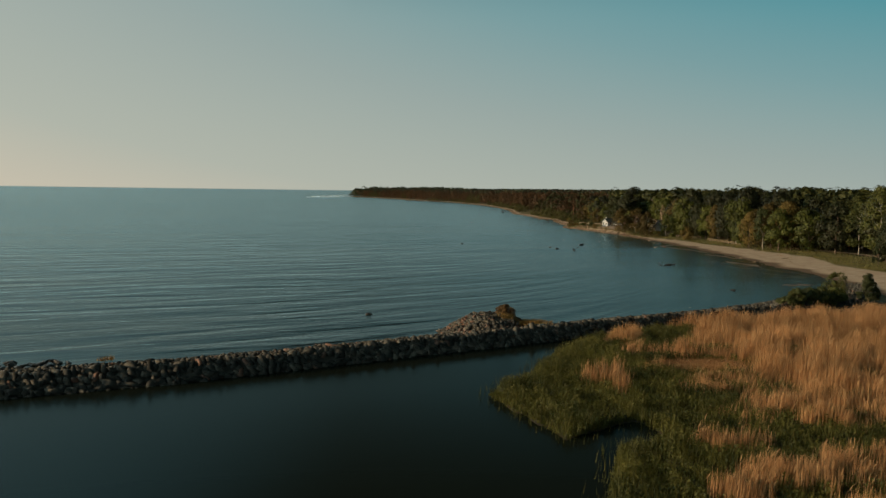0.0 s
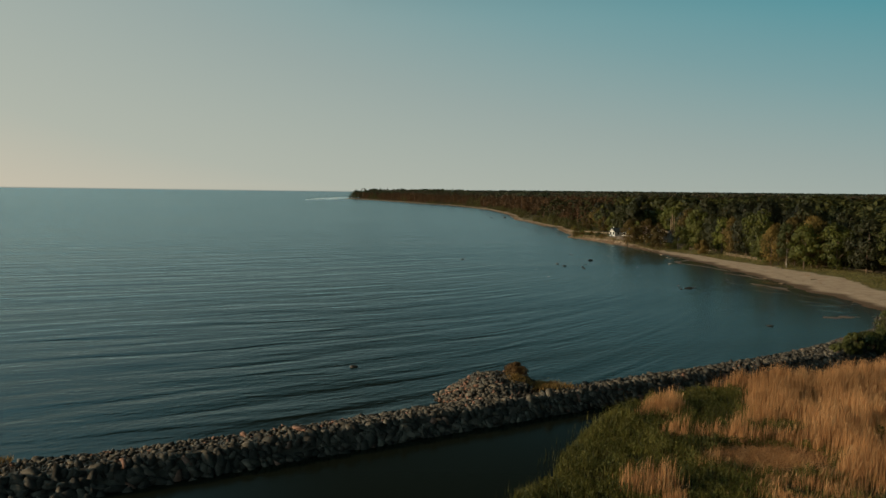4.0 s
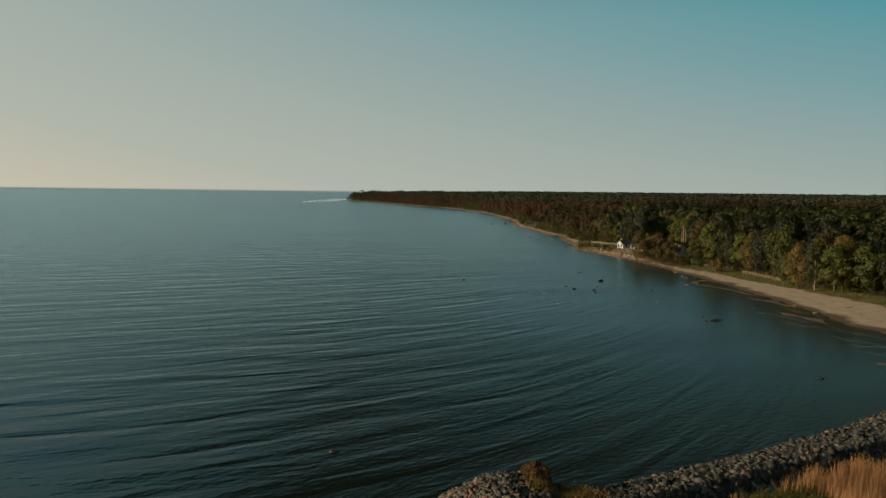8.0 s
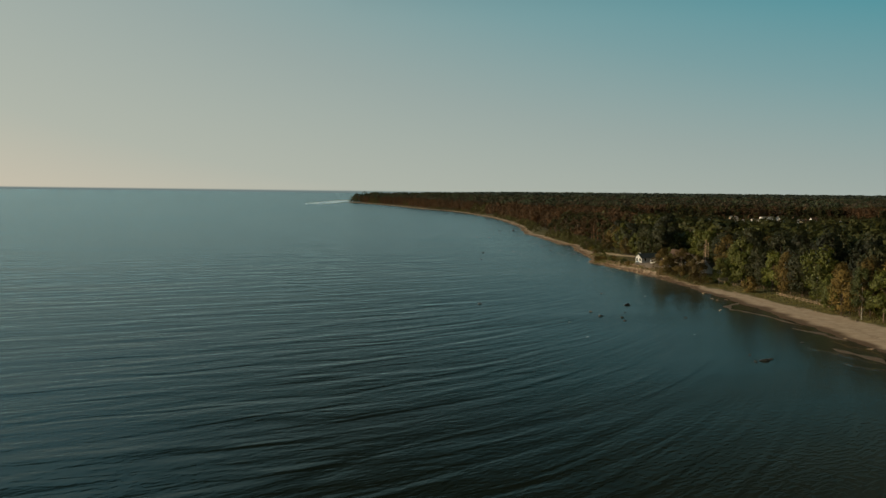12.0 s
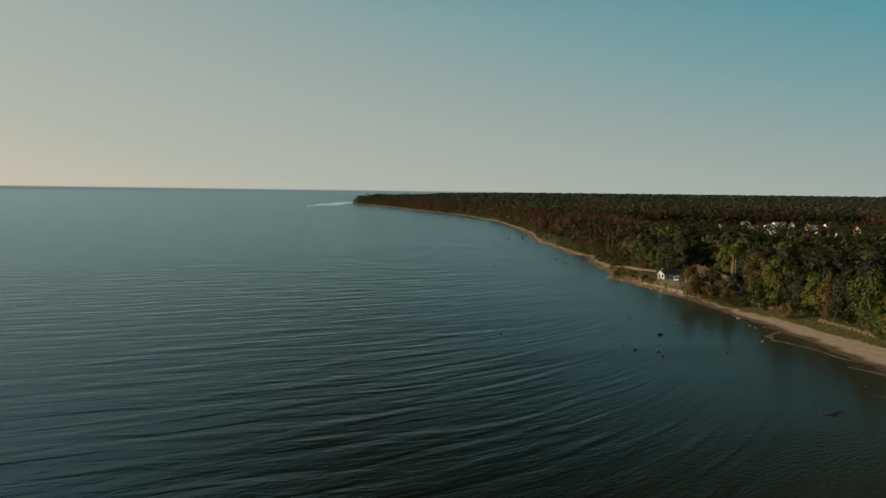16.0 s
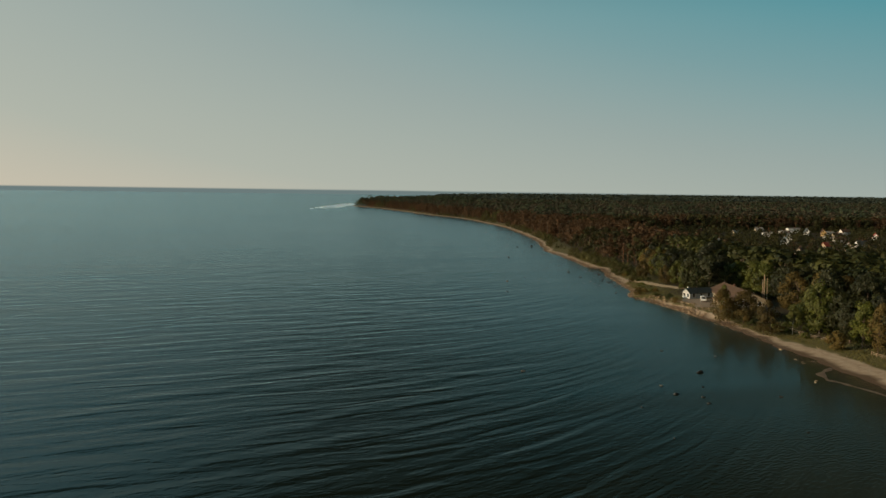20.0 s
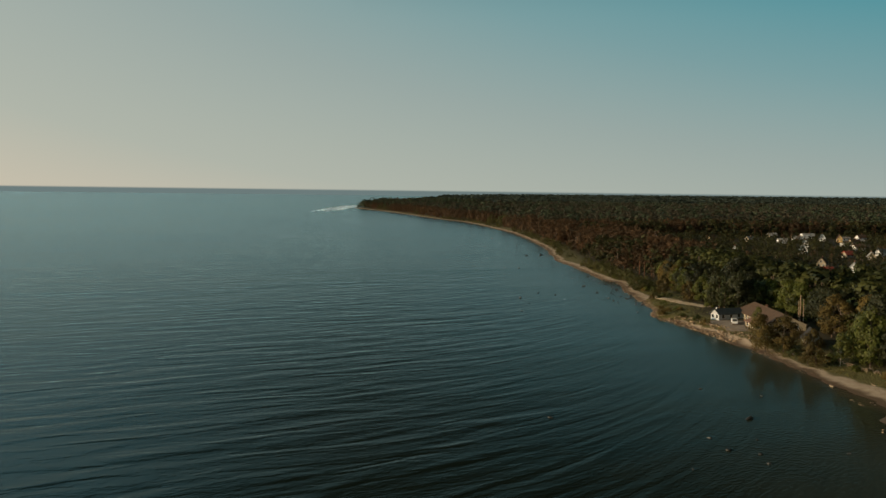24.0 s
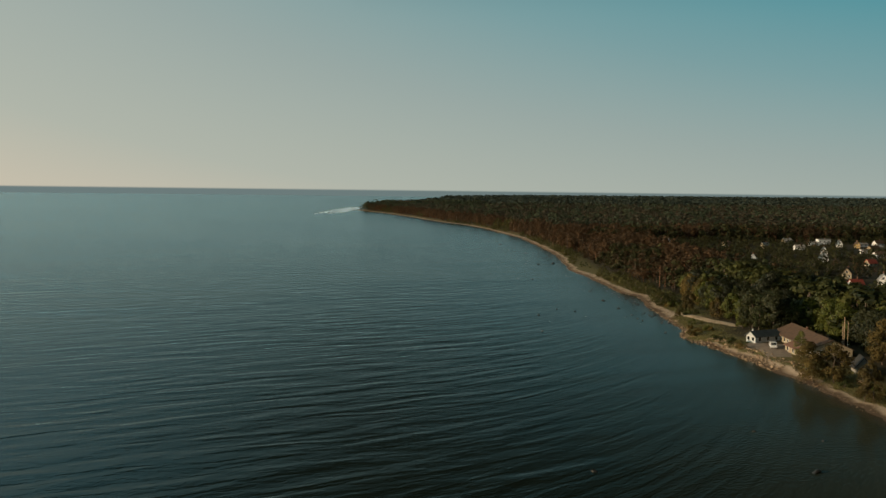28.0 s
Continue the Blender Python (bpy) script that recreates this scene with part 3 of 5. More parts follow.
def blades(name, x, y, z, height, width, material, seed, lean=0.12):
    r = np.random.RandomState(seed)
    n = len(x)
    a = r.uniform(0, 2 * np.pi, n)
    w = np.stack([np.cos(a), np.sin(a), np.zeros(n)], -1) * (width * r.uniform(0.7, 1.3, n))[:, None]
    tilt = np.stack([r.normal(0.06, lean, n), r.normal(0, lean, n), np.ones(n)], -1) * height[:, None]
    base = np.stack([x, y, z], -1)
    top = base + tilt
    V = np.stack([base - w * 0.6, base + w * 0.6, top], 1).reshape(-1, 3)
    return quad_mesh(name, V, np.arange(n * 3).reshape(-1, 3), [material])


def plumes(name, x, y, z, size, seed):
    """Soft seed heads that nod away from the wind, two crossed faces each."""
    r = np.random.RandomState(seed)
    n = len(x)
    a = r.uniform(0, 2 * np.pi, n)
    side = np.stack([np.cos(a), np.sin(a), np.zeros(n)], -1) * (size * 0.06)[:, None]
    nod = np.stack([r.normal(0.28, 0.2, n), r.normal(-0.05, 0.2, n), np.ones(n)], -1) * size[:, None]
    foot = np.stack([x, y, z], -1)
    V = np.stack([foot, foot + side + nod * 0.45, foot + nod, foot - side + nod * 0.45], 1).reshape(-1, 3)
    return quad_mesh(name, V, np.arange(n * 4).reshape(-1, 4), [PLUME])


def grow_marsh():
    r = np.random.RandomState(21)
    n = 1250000
    x, y = r.uniform(3, 100, n), r.uniform(36, 190, n)
    keep = (x < 0.56 * y + 8) & (marsh_depth(x, y) > 0.2)
    x, y = x[keep], y[keep]
    share = reed_share(x, y)
    clump = lumps(x, y, 3.5, 8)
    dice = r.uniform(0, 1, len(x))
    reed = dice < share * np.clip(0.62 + 0.42 * clump + 0.25 * lumps(x, y, 9, 41), 0.06, 0.92)
    rx, ry = x[reed], y[reed]
    h = (2.1 + 0.45 * lumps(rx, ry, 8, 9) + 0.22 * r.normal(0, 1, len(rx)) + 0.36 * lumps(rx, ry, 2.6, 37)) * np.clip(0.35 + 0.65 * share[reed], 0.3, 1)
    h = np.clip(h, 0.6, 3.2)
    h = np.where(ry < 76, h * 0.7, h)
    h = h * (1 - 0.56 * (1 - step(np.hypot((rx - 26) / 8.0, (ry - 83) / 8.0), 0.65, 1.0)) * (rx > 18.5))
    tagged(new("reed_bed", blades("reed_bed", rx, ry, np.full(len(rx), 0.1), h, 0.056, REED, 31, 0.075)),
           "tall dry straw-coloured reeds standing in the marsh", "reeds", kind="stuff")
    k = r.uniform(0, 1, len(rx)) < 0.07
    tagged(new("reed_plumes", plumes("reed_plumes", rx[k], ry[k], 0.1 + h[k] * r.uniform(0.72, 0.95, k.sum()), r.uniform(0.3, 0.62, k.sum()), 38)),
           "soft tan seed heads on top of the dry reeds", "reeds", kind="stuff")
    # the reed bed goes on inland
    n = 60000
    ox, oy = r.uniform(10, 150, n), r.uniform(-50, 185, n)
    k = ((ox > 0.56 * oy + 7) | (oy < 36)) & (marsh_depth(ox, oy) > 1.0)
    ox, oy = ox[k], oy[k]
    oh = np.clip(1.9 + 0.4 * lumps(ox, oy, 7, 9) + 0.3 * r.normal(0, 1, len(ox)), 0.7, 2.8)
    tagged(new("outer_reed_bed", blades("outer_reed_bed", ox, oy, np.full(len(ox), 0.1), oh, 0.22, REED, 35, 0.14)),
           "dry straw-coloured reeds spreading inland from the lagoon", "reeds", kind="stuff")
    low = (~reed) & (dice > np.where((y < 125) & (x < 45), 0.40, 0.80))
    gx, gy = x[low], y[low]
    h = np.clip(0.85 + 0.32 * lumps(gx, gy, 4.5, 13) + 0.38 * lumps(gx, gy, 1.9, 14) + 0.15 * r.normal(0, 1, len(gx)), 0.2, 1.8)
    flat = 1 - step(np.hypot((gx - 26.5) / 4.6, (gy - 94) / 3.6), 0.8, 1.1)
    h = h * (1 - 0.8 * flat)
    tagged(new("sedge", blades("sedge", gx, gy, np.full(len(gx), 0.05), h, 0.056, SEDGE, 32, 0.24)),
           "low green sedge along the lagoon's edge", "sedge", kind="stuff")
    # the broad leaves of the low growth, in rounded tussocks
    n = 230000
    cx, cy = r.uniform(3, 62, n), r.uniform(40, 150, n)
    keep = (cx < 0.56 * cy + 8) & (marsh_depth(cx, cy) > 0.0)
    cx, cy = cx[keep], cy[keep]
    keep = reed_share(cx, cy) < 0.45
    cx, cy = cx[keep], cy[keep]
    n = len(cx)
    def tops(px, py):
        return np.clip(0.74 + 0.42 * lumps(px, py, 4.5, 13) + 0.46 * lumps(px, py, 1.9, 14), 0.1, 2.0)
    t0 = tops(cx, cy)
    flat = 1 - step(np.hypot((cx - 26.5) / 4.6, (cy - 93) / 4.2), 0.8, 1.1)
    t0 = t0 * (1 - 0.85 * flat) * np.clip(0.25 + marsh_depth(cx, cy) * 0.9, 0.25, 1)
    cz = 0.05 + t0 * r.uniform(0, 1, n) ** 0.3
    slope = np.stack([-(tops(cx + 0.2, cy) - tops(cx - 0.2, cy)) / 0.4, -(tops(cx, cy + 0.2) - tops(cx, cy - 0.2)) / 0.4, np.full(n, 0.9)], -1)
    slope /= np.linalg.norm(slope, axis=1)[:, None]
    V, Q = leaf_faces((np.stack([cx, cy, cz], -1), slope), r.uniform(0.10, 0.235, n), r)
    tagged(new("marsh_herbs", quad_mesh("marsh_herbs", V, Q, [SEDGE])), "rounded tussocks of green marsh herbs", "herbs", kind="stuff")
    # a fringe that stands in the water
    n = 11000
    fx, fy = r.uniform(2, 30, n), r.uniform(44, 122, n)
    d = marsh_depth(fx, fy)
    k = (d > -1.6) & (d < 1.2) & (r.uniform(0, 1, n) < np.exp(np.minimum(d, 0) * 1.4))
    fx, fy = fx[k], fy[k]
    tagged(new("sedge_fringe", blades("sedge_fringe", fx, fy, np.full(len(fx), -0.1), 0.55 + 0.5 * r.uniform(0, 1, len(fx)), 0.036, SEDGE, 33, 0.14)),
           "thin yellow-green stalks standing in shallow water", "sedge", kind="stuff")
    # reeds bent flat
    n = 9000
    fx, fy = 26.5 + r.normal(0, 2.6, n), 94 + r.normal(0, 2.2, n)
    tagged(new("flattened_reeds", blades("flattened_reeds", fx, fy, np.full(n, 0.12), 0.35 + 0.3 * r.uniform(0, 1, n), 0.07, REED, 34, 1.6)),
           "brown dead reeds pressed flat in a hollow", "reeds", kind="stuff")


grow_marsh()


# ---- stones ----
def stone_mesh(name, seed, material, points=16, flat=0.7):
    r = random.Random(seed)
    bm = bmesh.new()
    for _ in range(points):
        v = Vector((r.gauss(0, 1), r.gauss(0, 1), r.gauss(0, 1))).normalized()
        bm.verts.new((v.x * r.uniform(0.85, 1.1) * 0.55, v.y * r.uniform(0.8, 1.05) * 0.48, v.z * 0.5 * flat * r.uniform(0.85, 1.1)))
    hull = bmesh.ops.convex_hull(bm, input=bm.verts)
    bmesh.ops.delete(bm, geom=[g for g in hull["geom_interior"] if isinstance(g, bmesh.types.BMVert)], context="VERTS")
    bmesh.ops.recalc_face_normals(bm, faces=bm.faces)
    me = bpy.data.meshes.new(name)
    bm.to_mesh(me)
    bm.free()
    me.materials.append(material)
    return me


STONES = [stone_mesh("stone", i, STONE, 12) for i in range(10)]
REDS = [stone_mesh("stone", 20 + i, STONE_RED, 12) for i in range(4)]
WETS = [stone_mesh("boulder", 30 + i, STONE_WET, 22, 0.8) for i in range(6)]
PALE = [stone_mesh("stone", 40 + i, LIMESTONE, 11, 0.75) for i in range(8)]


def joined_stones(name, meshes, poses, material, parent=None):
    """Many stones as one mesh."""
    V, F, base = [], [], 0
    cache = []
    for me in meshes:
        co = np.empty(len(me.vertices) * 3)
        me.vertices.foreach_get("co", co)
        cache.append((co.reshape(-1, 3), np.array([list(p.vertices) for p in me.polygons if len(p.vertices) == 3], np.int32)))
    for i, m in enumerate(poses):
        co, tri = cache[i % len(cache)]
        a = np.array(m)
        V.append(co @ a[:3, :3].T + a[:3, 3])
        F.append(tri + base)
        base += len(co)
    me = quad_mesh(name, np.concatenate(V), np.concatenate(F), [material])
    ob = new(name, me)
    return put(ob, parent) if parent else ob


# the breakwater: foot of its lagoon side, and its crest's seaward edge
FOOT = [(-120, 22), (-75, 50), (-36, 76.5), (-24, 83), (-10, 93.5), (1, 101.5), (12.5, 110), (22, 116.5), (34, 124.5), (50, 134.5), (58, 141), (68, 152), (76, 164), (84, 182)]
CREST = [(-123, 29), (-78, 56.5), (-39, 82.8), (-26, 89.2), (-11, 99.3), (-0.5, 107), (11.5, 115.5), (20, 121.5), (32, 129.6), (48.4, 141.8), (55.3, 147.9), (63.6, 157.4), (72, 168), (80, 185)]


def along(line, s):
    """The point at share s of a line's stations."""
    a = np.array(line, float)
    i = np.arange(len(a))
    return np.stack([np.interp(s, i, a[:, 0]), np.interp(s, i, a[:, 1])], -1)


MOUND = (6.0, 116.5)


def breakwater_profile(v):
    """Height over the share v across: 0 the lagoon foot, 1 the crest, 2 the seaward foot."""
    return np.interp(v, [-0.1, 0.0, 0.30, 0.42, 0.8, 1.3, 1.62, 2.0], [-0.6, -0.1, 1.3, 1.5, 1.32, 0.85, 0.28, -0.9])


def breakwater_point(s, v):
    f, c = along(FOOT, s), along(CREST, s)
    f = f + (c - f) * 0.03
    p = f + (c - f) * v[..., None]
    z = breakwater_profile(v)
    z = np.where(z > 0, z * (1 - 0.55 * step(f[..., 0], 58, 74)), z)
    hump = np.exp(-(((p[..., 0] - MOUND[0]) / 5.2) ** 2 + ((p[..., 1] - MOUND[1]) / 5.0) ** 2) ** 1.6)
    z = np.maximum(z, -0.5 + 2.85 * hump)
    return p[..., 0], p[..., 1], z


# stones of the lagoon face lie flat against its slope
FACING = Vector((0.42, -0.60, 0.68)).to_track_quat("Z", "Y").to_matrix().to_4x4()


def make_breakwater():
    bwk = thing("breakwater", "long breakwater of grey and reddish fieldstones in the sea", "breakwater", kind="structure")
    s, v = np.meshgrid(np.linspace(0, len(FOOT) - 1, 180), np.linspace(-0.1, 2.9, 34), indexing="ij")
    x, y, z = breakwater_point(s, v)
    n, k = x.shape
    i = np.arange(n - 1)[:, None] * k + np.arange(k - 1)[None, :]
    quads = np.stack([i, i + 1, i + k + 1, i + k], -1).reshape(-1, 4)
    put(new("core", quad_mesh("core", np.stack([x, y, z - 0.2], -1).reshape(-1, 3), quads[:, ::-1], [STONE], smooth=True)), bwk)
    r = random.Random(5)
    near, rest, red = [], [], []
    steps = 420
    for a in range(steps):
        for b in range(20):
            sv = (a + r.uniform(-0.35, 0.35) + 0.5 * (b % 2)) / steps * (len(FOOT) - 1)
            vv = -0.02 + b * 0.118 + r.uniform(-0.03, 0.03)
            X, Y, Z = (float(q) for q in breakwater_point(np.array(sv), np.array(vv)))
            if Z < -0.35 or X < -119:
                continue
            slope = vv < 0.36
            if not slope and r.random() < 0.12:
                continue
            size = r.uniform(0.8, 1.15) * r.choice((0.85, 1.0, 1.0, 1.25)) if slope else 0.27 + 0.5 * r.random() ** 1.8 + (0.45 if r.random() < 0.05 else 0)
            lie = FACING if slope else Matrix.Identity(4)
            m = Matrix.Translation((X, Y, Z - 0.06 + r.uniform(-0.04, 0.07))) @ lie @ Euler((r.uniform(-0.3, 0.3), r.uniform(-0.3, 0.3), r.uniform(0, 6.3))).to_matrix().to_4x4() \
                @ Matrix.Diagonal((size * r.uniform(0.95, 1.45), size, size * r.uniform(0.7, 1.0) * (0.7 if slope else 1.0), 1))
            is_red = r.random() < (0.3 if (X < 3.5 and Y > 110 and vv > 0.5) else 0.2 if (-19 < X < -8 and vv > 0.6) else 0.03)
            (near if (-9 < X < 12 and Y < 124) else rest).append((m, is_red))
    # the hump beyond the crest
    for _ in range(1500):
        X, Y = MOUND[0] + r.uniform(-7, 7), MOUND[1] + r.uniform(-5.0, 7)
        hump = math.exp(-(((X - MOUND[0]) / 5.2) ** 2 + ((Y - MOUND[1]) / 5.0) ** 2) ** 1.6)
        Z = -0.5 + 2.85 * hump
        if Z < -0.2 or (X > 6.5 and Y < 118.5 and Z > 1.9):
            continue
        size = r.uniform(0.4, 0.8)
        m = Matrix.Translation((X, Y, Z + 0.02)) @ Euler((r.uniform(-0.6, 0.6), r.uniform(-0.6, 0.6), r.uniform(0, 6.3))).to_matrix().to_4x4() \
            @ Matrix.Diagonal((size * 1.2, size, size, 1))
        near.append((m, r.random() < (0.34 if X < 3.2 else 0.06)))
    r.shuffle(near)
    for m, is_red in near[:300]:
        ob = put(new("stone", r.choice(REDS if is_red else STONES)), bwk)
        ob.matrix_basis = m
    rest += near[300:]
    ob = joined_stones("rubble", STONES, [m for m, q in rest if not q], STONE, bwk)
    tagged(ob, "grey fieldstones", kind="stuff")
    ob = joined_stones("red_rubble", REDS, [m for m, q in rest if q], STONE_RED, bwk)
    tagged(ob, "reddish granite fieldstones", kind="stuff")


make_breakwater()


# ---- boulders in the sea ----
def boulder(x, y, size, mesh, label, turn=0.0, z=None, tall=0.75):
    ob = new("boulder", mesh)
    ob.matrix_basis = pose(x, y, (-0.02 * size if z is None else z), 0, 0, turn) @ Matrix.Diagonal((size * 1.25, size, size * tall, 1))
    return tagged(ob, label, "boulder", "boulders off the shore")


def make_boulders():
    r = random.Random(9)
    for x, y, s in ((46.3, 315.5, 2.0), (35.4, 292, 1.3), (44.3, 344, 0.8), (34.2, 300, 0.8), (40.3, 289.6, 0.9), (39.9, 284, 0.8), (42.9, 299.4, 0.6), (56.1, 337, 0.9), (56.2, 290.7, 0.8), (27, 257.7, 0.6), (51, 263, 0.5), (55.8, 232, 1.7), (-10.4, 132.5, 0.9), (53.6, 172.6, 0.9), (6.2, 314, 1.0), (15.7, 525, 1.5),
                    (55, 238, 0.8), (71, 254, 0.7), (57.5, 233.6, 0.9), (53.8, 231, 0.8), (26, 280, 0.6),
                    (0, 1288, 3.0), (25, 1010, 2.2), (28, 931, 2.0), (40, 898, 1.8), (39, 784, 2.0), (50, 793, 3.2), (26, 677, 1.6), (18, 679, 1.4),
                    (25, 544, 1.2), (32, 538, 1.0), (50, 577, 1.6), (52, 549, 1.4), (55, 512, 1.3), (57, 482, 1.3), (18, 506, 0.8), (34, 521, 0.9), (13, 481, 0.9)):
        boulder(x, y, s, r.choice(WETS), "dark wet boulder rising from the shallow sea", r.uniform(0, 360))
    for x, y, s in ((76.7, 349.2, 1.9), (82.4, 259.5, 1.3), (82.2, 246.5, 1.5), (69, 306, 0.8), (70, 308, 0.6)):
        boulder(x, y, s, r.choice(PALE), "pale reddish boulder at the beach's water edge", r.uniform(0, 360))
    for i in range(10):
        boulder(77 + r.uniform(-2.5, 2.0), 331 + r.uniform(-3, 4), r.uniform(0.5, 1.1), r.choice(PALE), "pale boulder lying in a group in the shallows", r.uniform(0, 360))
    # clusters along the far shore
    for i in range(150):
        y = 500 + 700 * r.random() ** 1.3
        off = -abs(r.gauss(0, 1)) * (14 if 700 < y < 900 else 8)
        boulder(float(shore_x(y)) + off - 1, y, r.uniform(0.4, 1.2), r.choice(WETS), "dark wet boulder rising from the shallow sea", r.uniform(0, 360))
    for i in range(26):
        a = r.random()
        boulder(-44 + 8 * a + r.uniform(-2, 2), 89.5 + 3 * a + r.uniform(-1.2, 2.2), r.uniform(0.6, 1.3), r.choice(WETS), "dark wet boulder beside the breakwater", r.uniform(0, 360))


make_boulders()


def make_revetment():
    """Broken stone along the shore below the restaurant."""
    rv = thing("stone_revetment", "sunlit pale broken stone bank along the shore", "stone bank", kind="structure")
    r = random.Random(14)
    poses = []
    for i in range(3800):
        y = r.uniform(362, 522)
        w = 10.0 if 395 < y < 465 else 6.5
        u = -1.2 + r.random() * w
        if y < 392 and r.random() > (y - 350) / 60:
            continue
        if y > 462 and (r.random() > 0.25 or u > 2.5):
            continue
        if y < 412 and (u > 5.0 or r.random() > 0.6):
            continue
        x = float(shore_x(y)) + u
        size = r.uniform(0.12, 0.38) if y < 412 else r.uniform(0.16, 0.5) if r.random() < 0.86 else r.uniform(0.55, 1.2)
        z = max(land_height(x, y), -0.1) + size * 0.10
        poses.append(Matrix.Translation((x, y, z)) @ Euler((r.uniform(-0.7, 0.7), r.uniform(-0.7, 0.7), r.uniform(0, 6.3))).to_matrix().to_4x4()
                     @ Matrix.Diagonal((size * r.uniform(0.9, 1.5), size, size * r.uniform(0.7, 1.1), 1)))
    for m in poses[:300]:
        put(new("stone", r.choice(PALE)), rv).matrix_basis = m
    tagged(joined_stones("rubble", PALE, poses[300:], LIMESTONE, rv), "pale broken stone", kind="stuff")
    # pebbles and stones along the whole far strand
    poses = []
    for i in range(1800):
        y = 470 + 900 * r.random() ** 1.5
        x = float(shore_x(y)) + abs(r.gauss(0, 2.6)) - 0.6
        size = r.uniform(0.2, 0.8)
        poses.append(Matrix.Translation((x, y, max(land_height(x, y), -0.1) + 0.1 * size)) @ Euler((0, 0, r.uniform(0, 6.3))).to_matrix().to_4x4() @ Matrix.Diagonal((size * 1.2, size, size * 0.7, 1)))
    tagged(joined_stones("strand_stones", PALE, poses, LIMESTONE), "pale stones strewn along the strand", "stones", kind="stuff")


make_revetment()


# ---- trees ----
def crown_points(r, clumps, per, height, base, radius, shape, ragged=1.0):
    """Leaf places on the shells of many clumps, which together fill the crown's outline."""
    out, turned = [], []
    for _ in range(clumps):
        f = r.uniform(0.04, 0.98)
        prof = {"round": math.sin(math.pi * min(f * 0.88 + 0.12, 1)) ** 0.6, "tall": math.sin(math.pi * min(f * 0.8 + 0.2, 1)) ** 0.8,
                "cone": (1 - f) ** 0.8 + 0.08, "pine": math.sin(math.pi * min(f * 0.75 + 0.25, 1)) ** 0.7}[shape]
        a, q = r.uniform(0, 2 * np.pi), radius * prof * r.uniform(0.35, 1.0) ** 0.6
        c = np.array([math.cos(a) * q, math.sin(a) * q, base + f * (height - base)])
        size = radius * r.uniform(0.26, 0.46) * ragged * (0.6 if shape == "cone" else 1.0)
        d = r.normal(0, 1, (per, 3))
        d /= np.linalg.norm(d, axis=1)[:, None]
        d *= (r.uniform(0.6, 1.0, per) ** 0.5)[:, None] * size * np.array([1, 1, 0.8])
        out.append(c + d)
        middle = np.array([0, 0, base + 0.4 * (height - base)])
        whole = (c - middle) / (np.linalg.norm(c - middle) + 1e-6)
        local = d / (np.linalg.norm(d, axis=1)[:, None] + 1e-6)
        turned.append(local + whole * 0.6)
    turned = np.concatenate(turned)
    return np.concatenate(out), turned / (np.linalg.norm(turned, axis=1)[:, None] + 1e-6)


def trunk_mesh(r, height, radius, limbs, base, spread, material):
    bm = bmesh.new()
    p = Vector((0, 0, -0.4))
    for i in range(4):
        q = Vector((r.normal(0, 0.12) * i, r.normal(0, 0.12) * i, height * 0.8 * (i + 1) / 4))
        rod(bm, p, q, radius * (1 - 0.2 * i), radius * (1 - 0.2 * (i + 1)), 7)
        p = q
    for _ in range(limbs):
        z = r.uniform(base * 0.8, height * 0.7)
        a = r.uniform(0, 6.28)
        rod(bm, (0, 0, z), (math.cos(a) * spread * 0.7, math.sin(a) * spread * 0.7, z + spread * r.uniform(0.3, 0.9)), radius * 0.4, radius * 0.1, 5)
    me = bpy.data.meshes.new("trunk")
    bm.to_mesh(me)
    bm.free()
    me.materials.append(material)
    return me


def tree(name, label, seed, height, radius, base, shape, leaf, bark, clumps, per, size, trunk_radius, limbs=6, ragged=1.0, stems=1):
    r = np.random.RandomState(seed)
    top = thing(name, label, "tree", group="trees behind the beach")
    for k in range(stems):
        t = put(new("trunk", trunk_mesh(r, height, trunk_radius, limbs, base, radius, bark)), top)
        if stems > 1:
            t.matrix_basis = pose(math.cos(k * 2.4) * 0.35 * radius, math.sin(k * 2.4) * 0.35 * radius, 0, r.normal(0, 3), r.normal(0, 3), 0)
    pts = crown_points(r, clumps, per, height, base, radius, shape, ragged)
    V, Q = leaf_faces(pts, size * r.uniform(0.6, 1.3, len(pts[0])), r, 0.28)
    put(new("crown", quad_mesh("crown", V, Q, [leaf])), top)
    return top


KINDS = {}


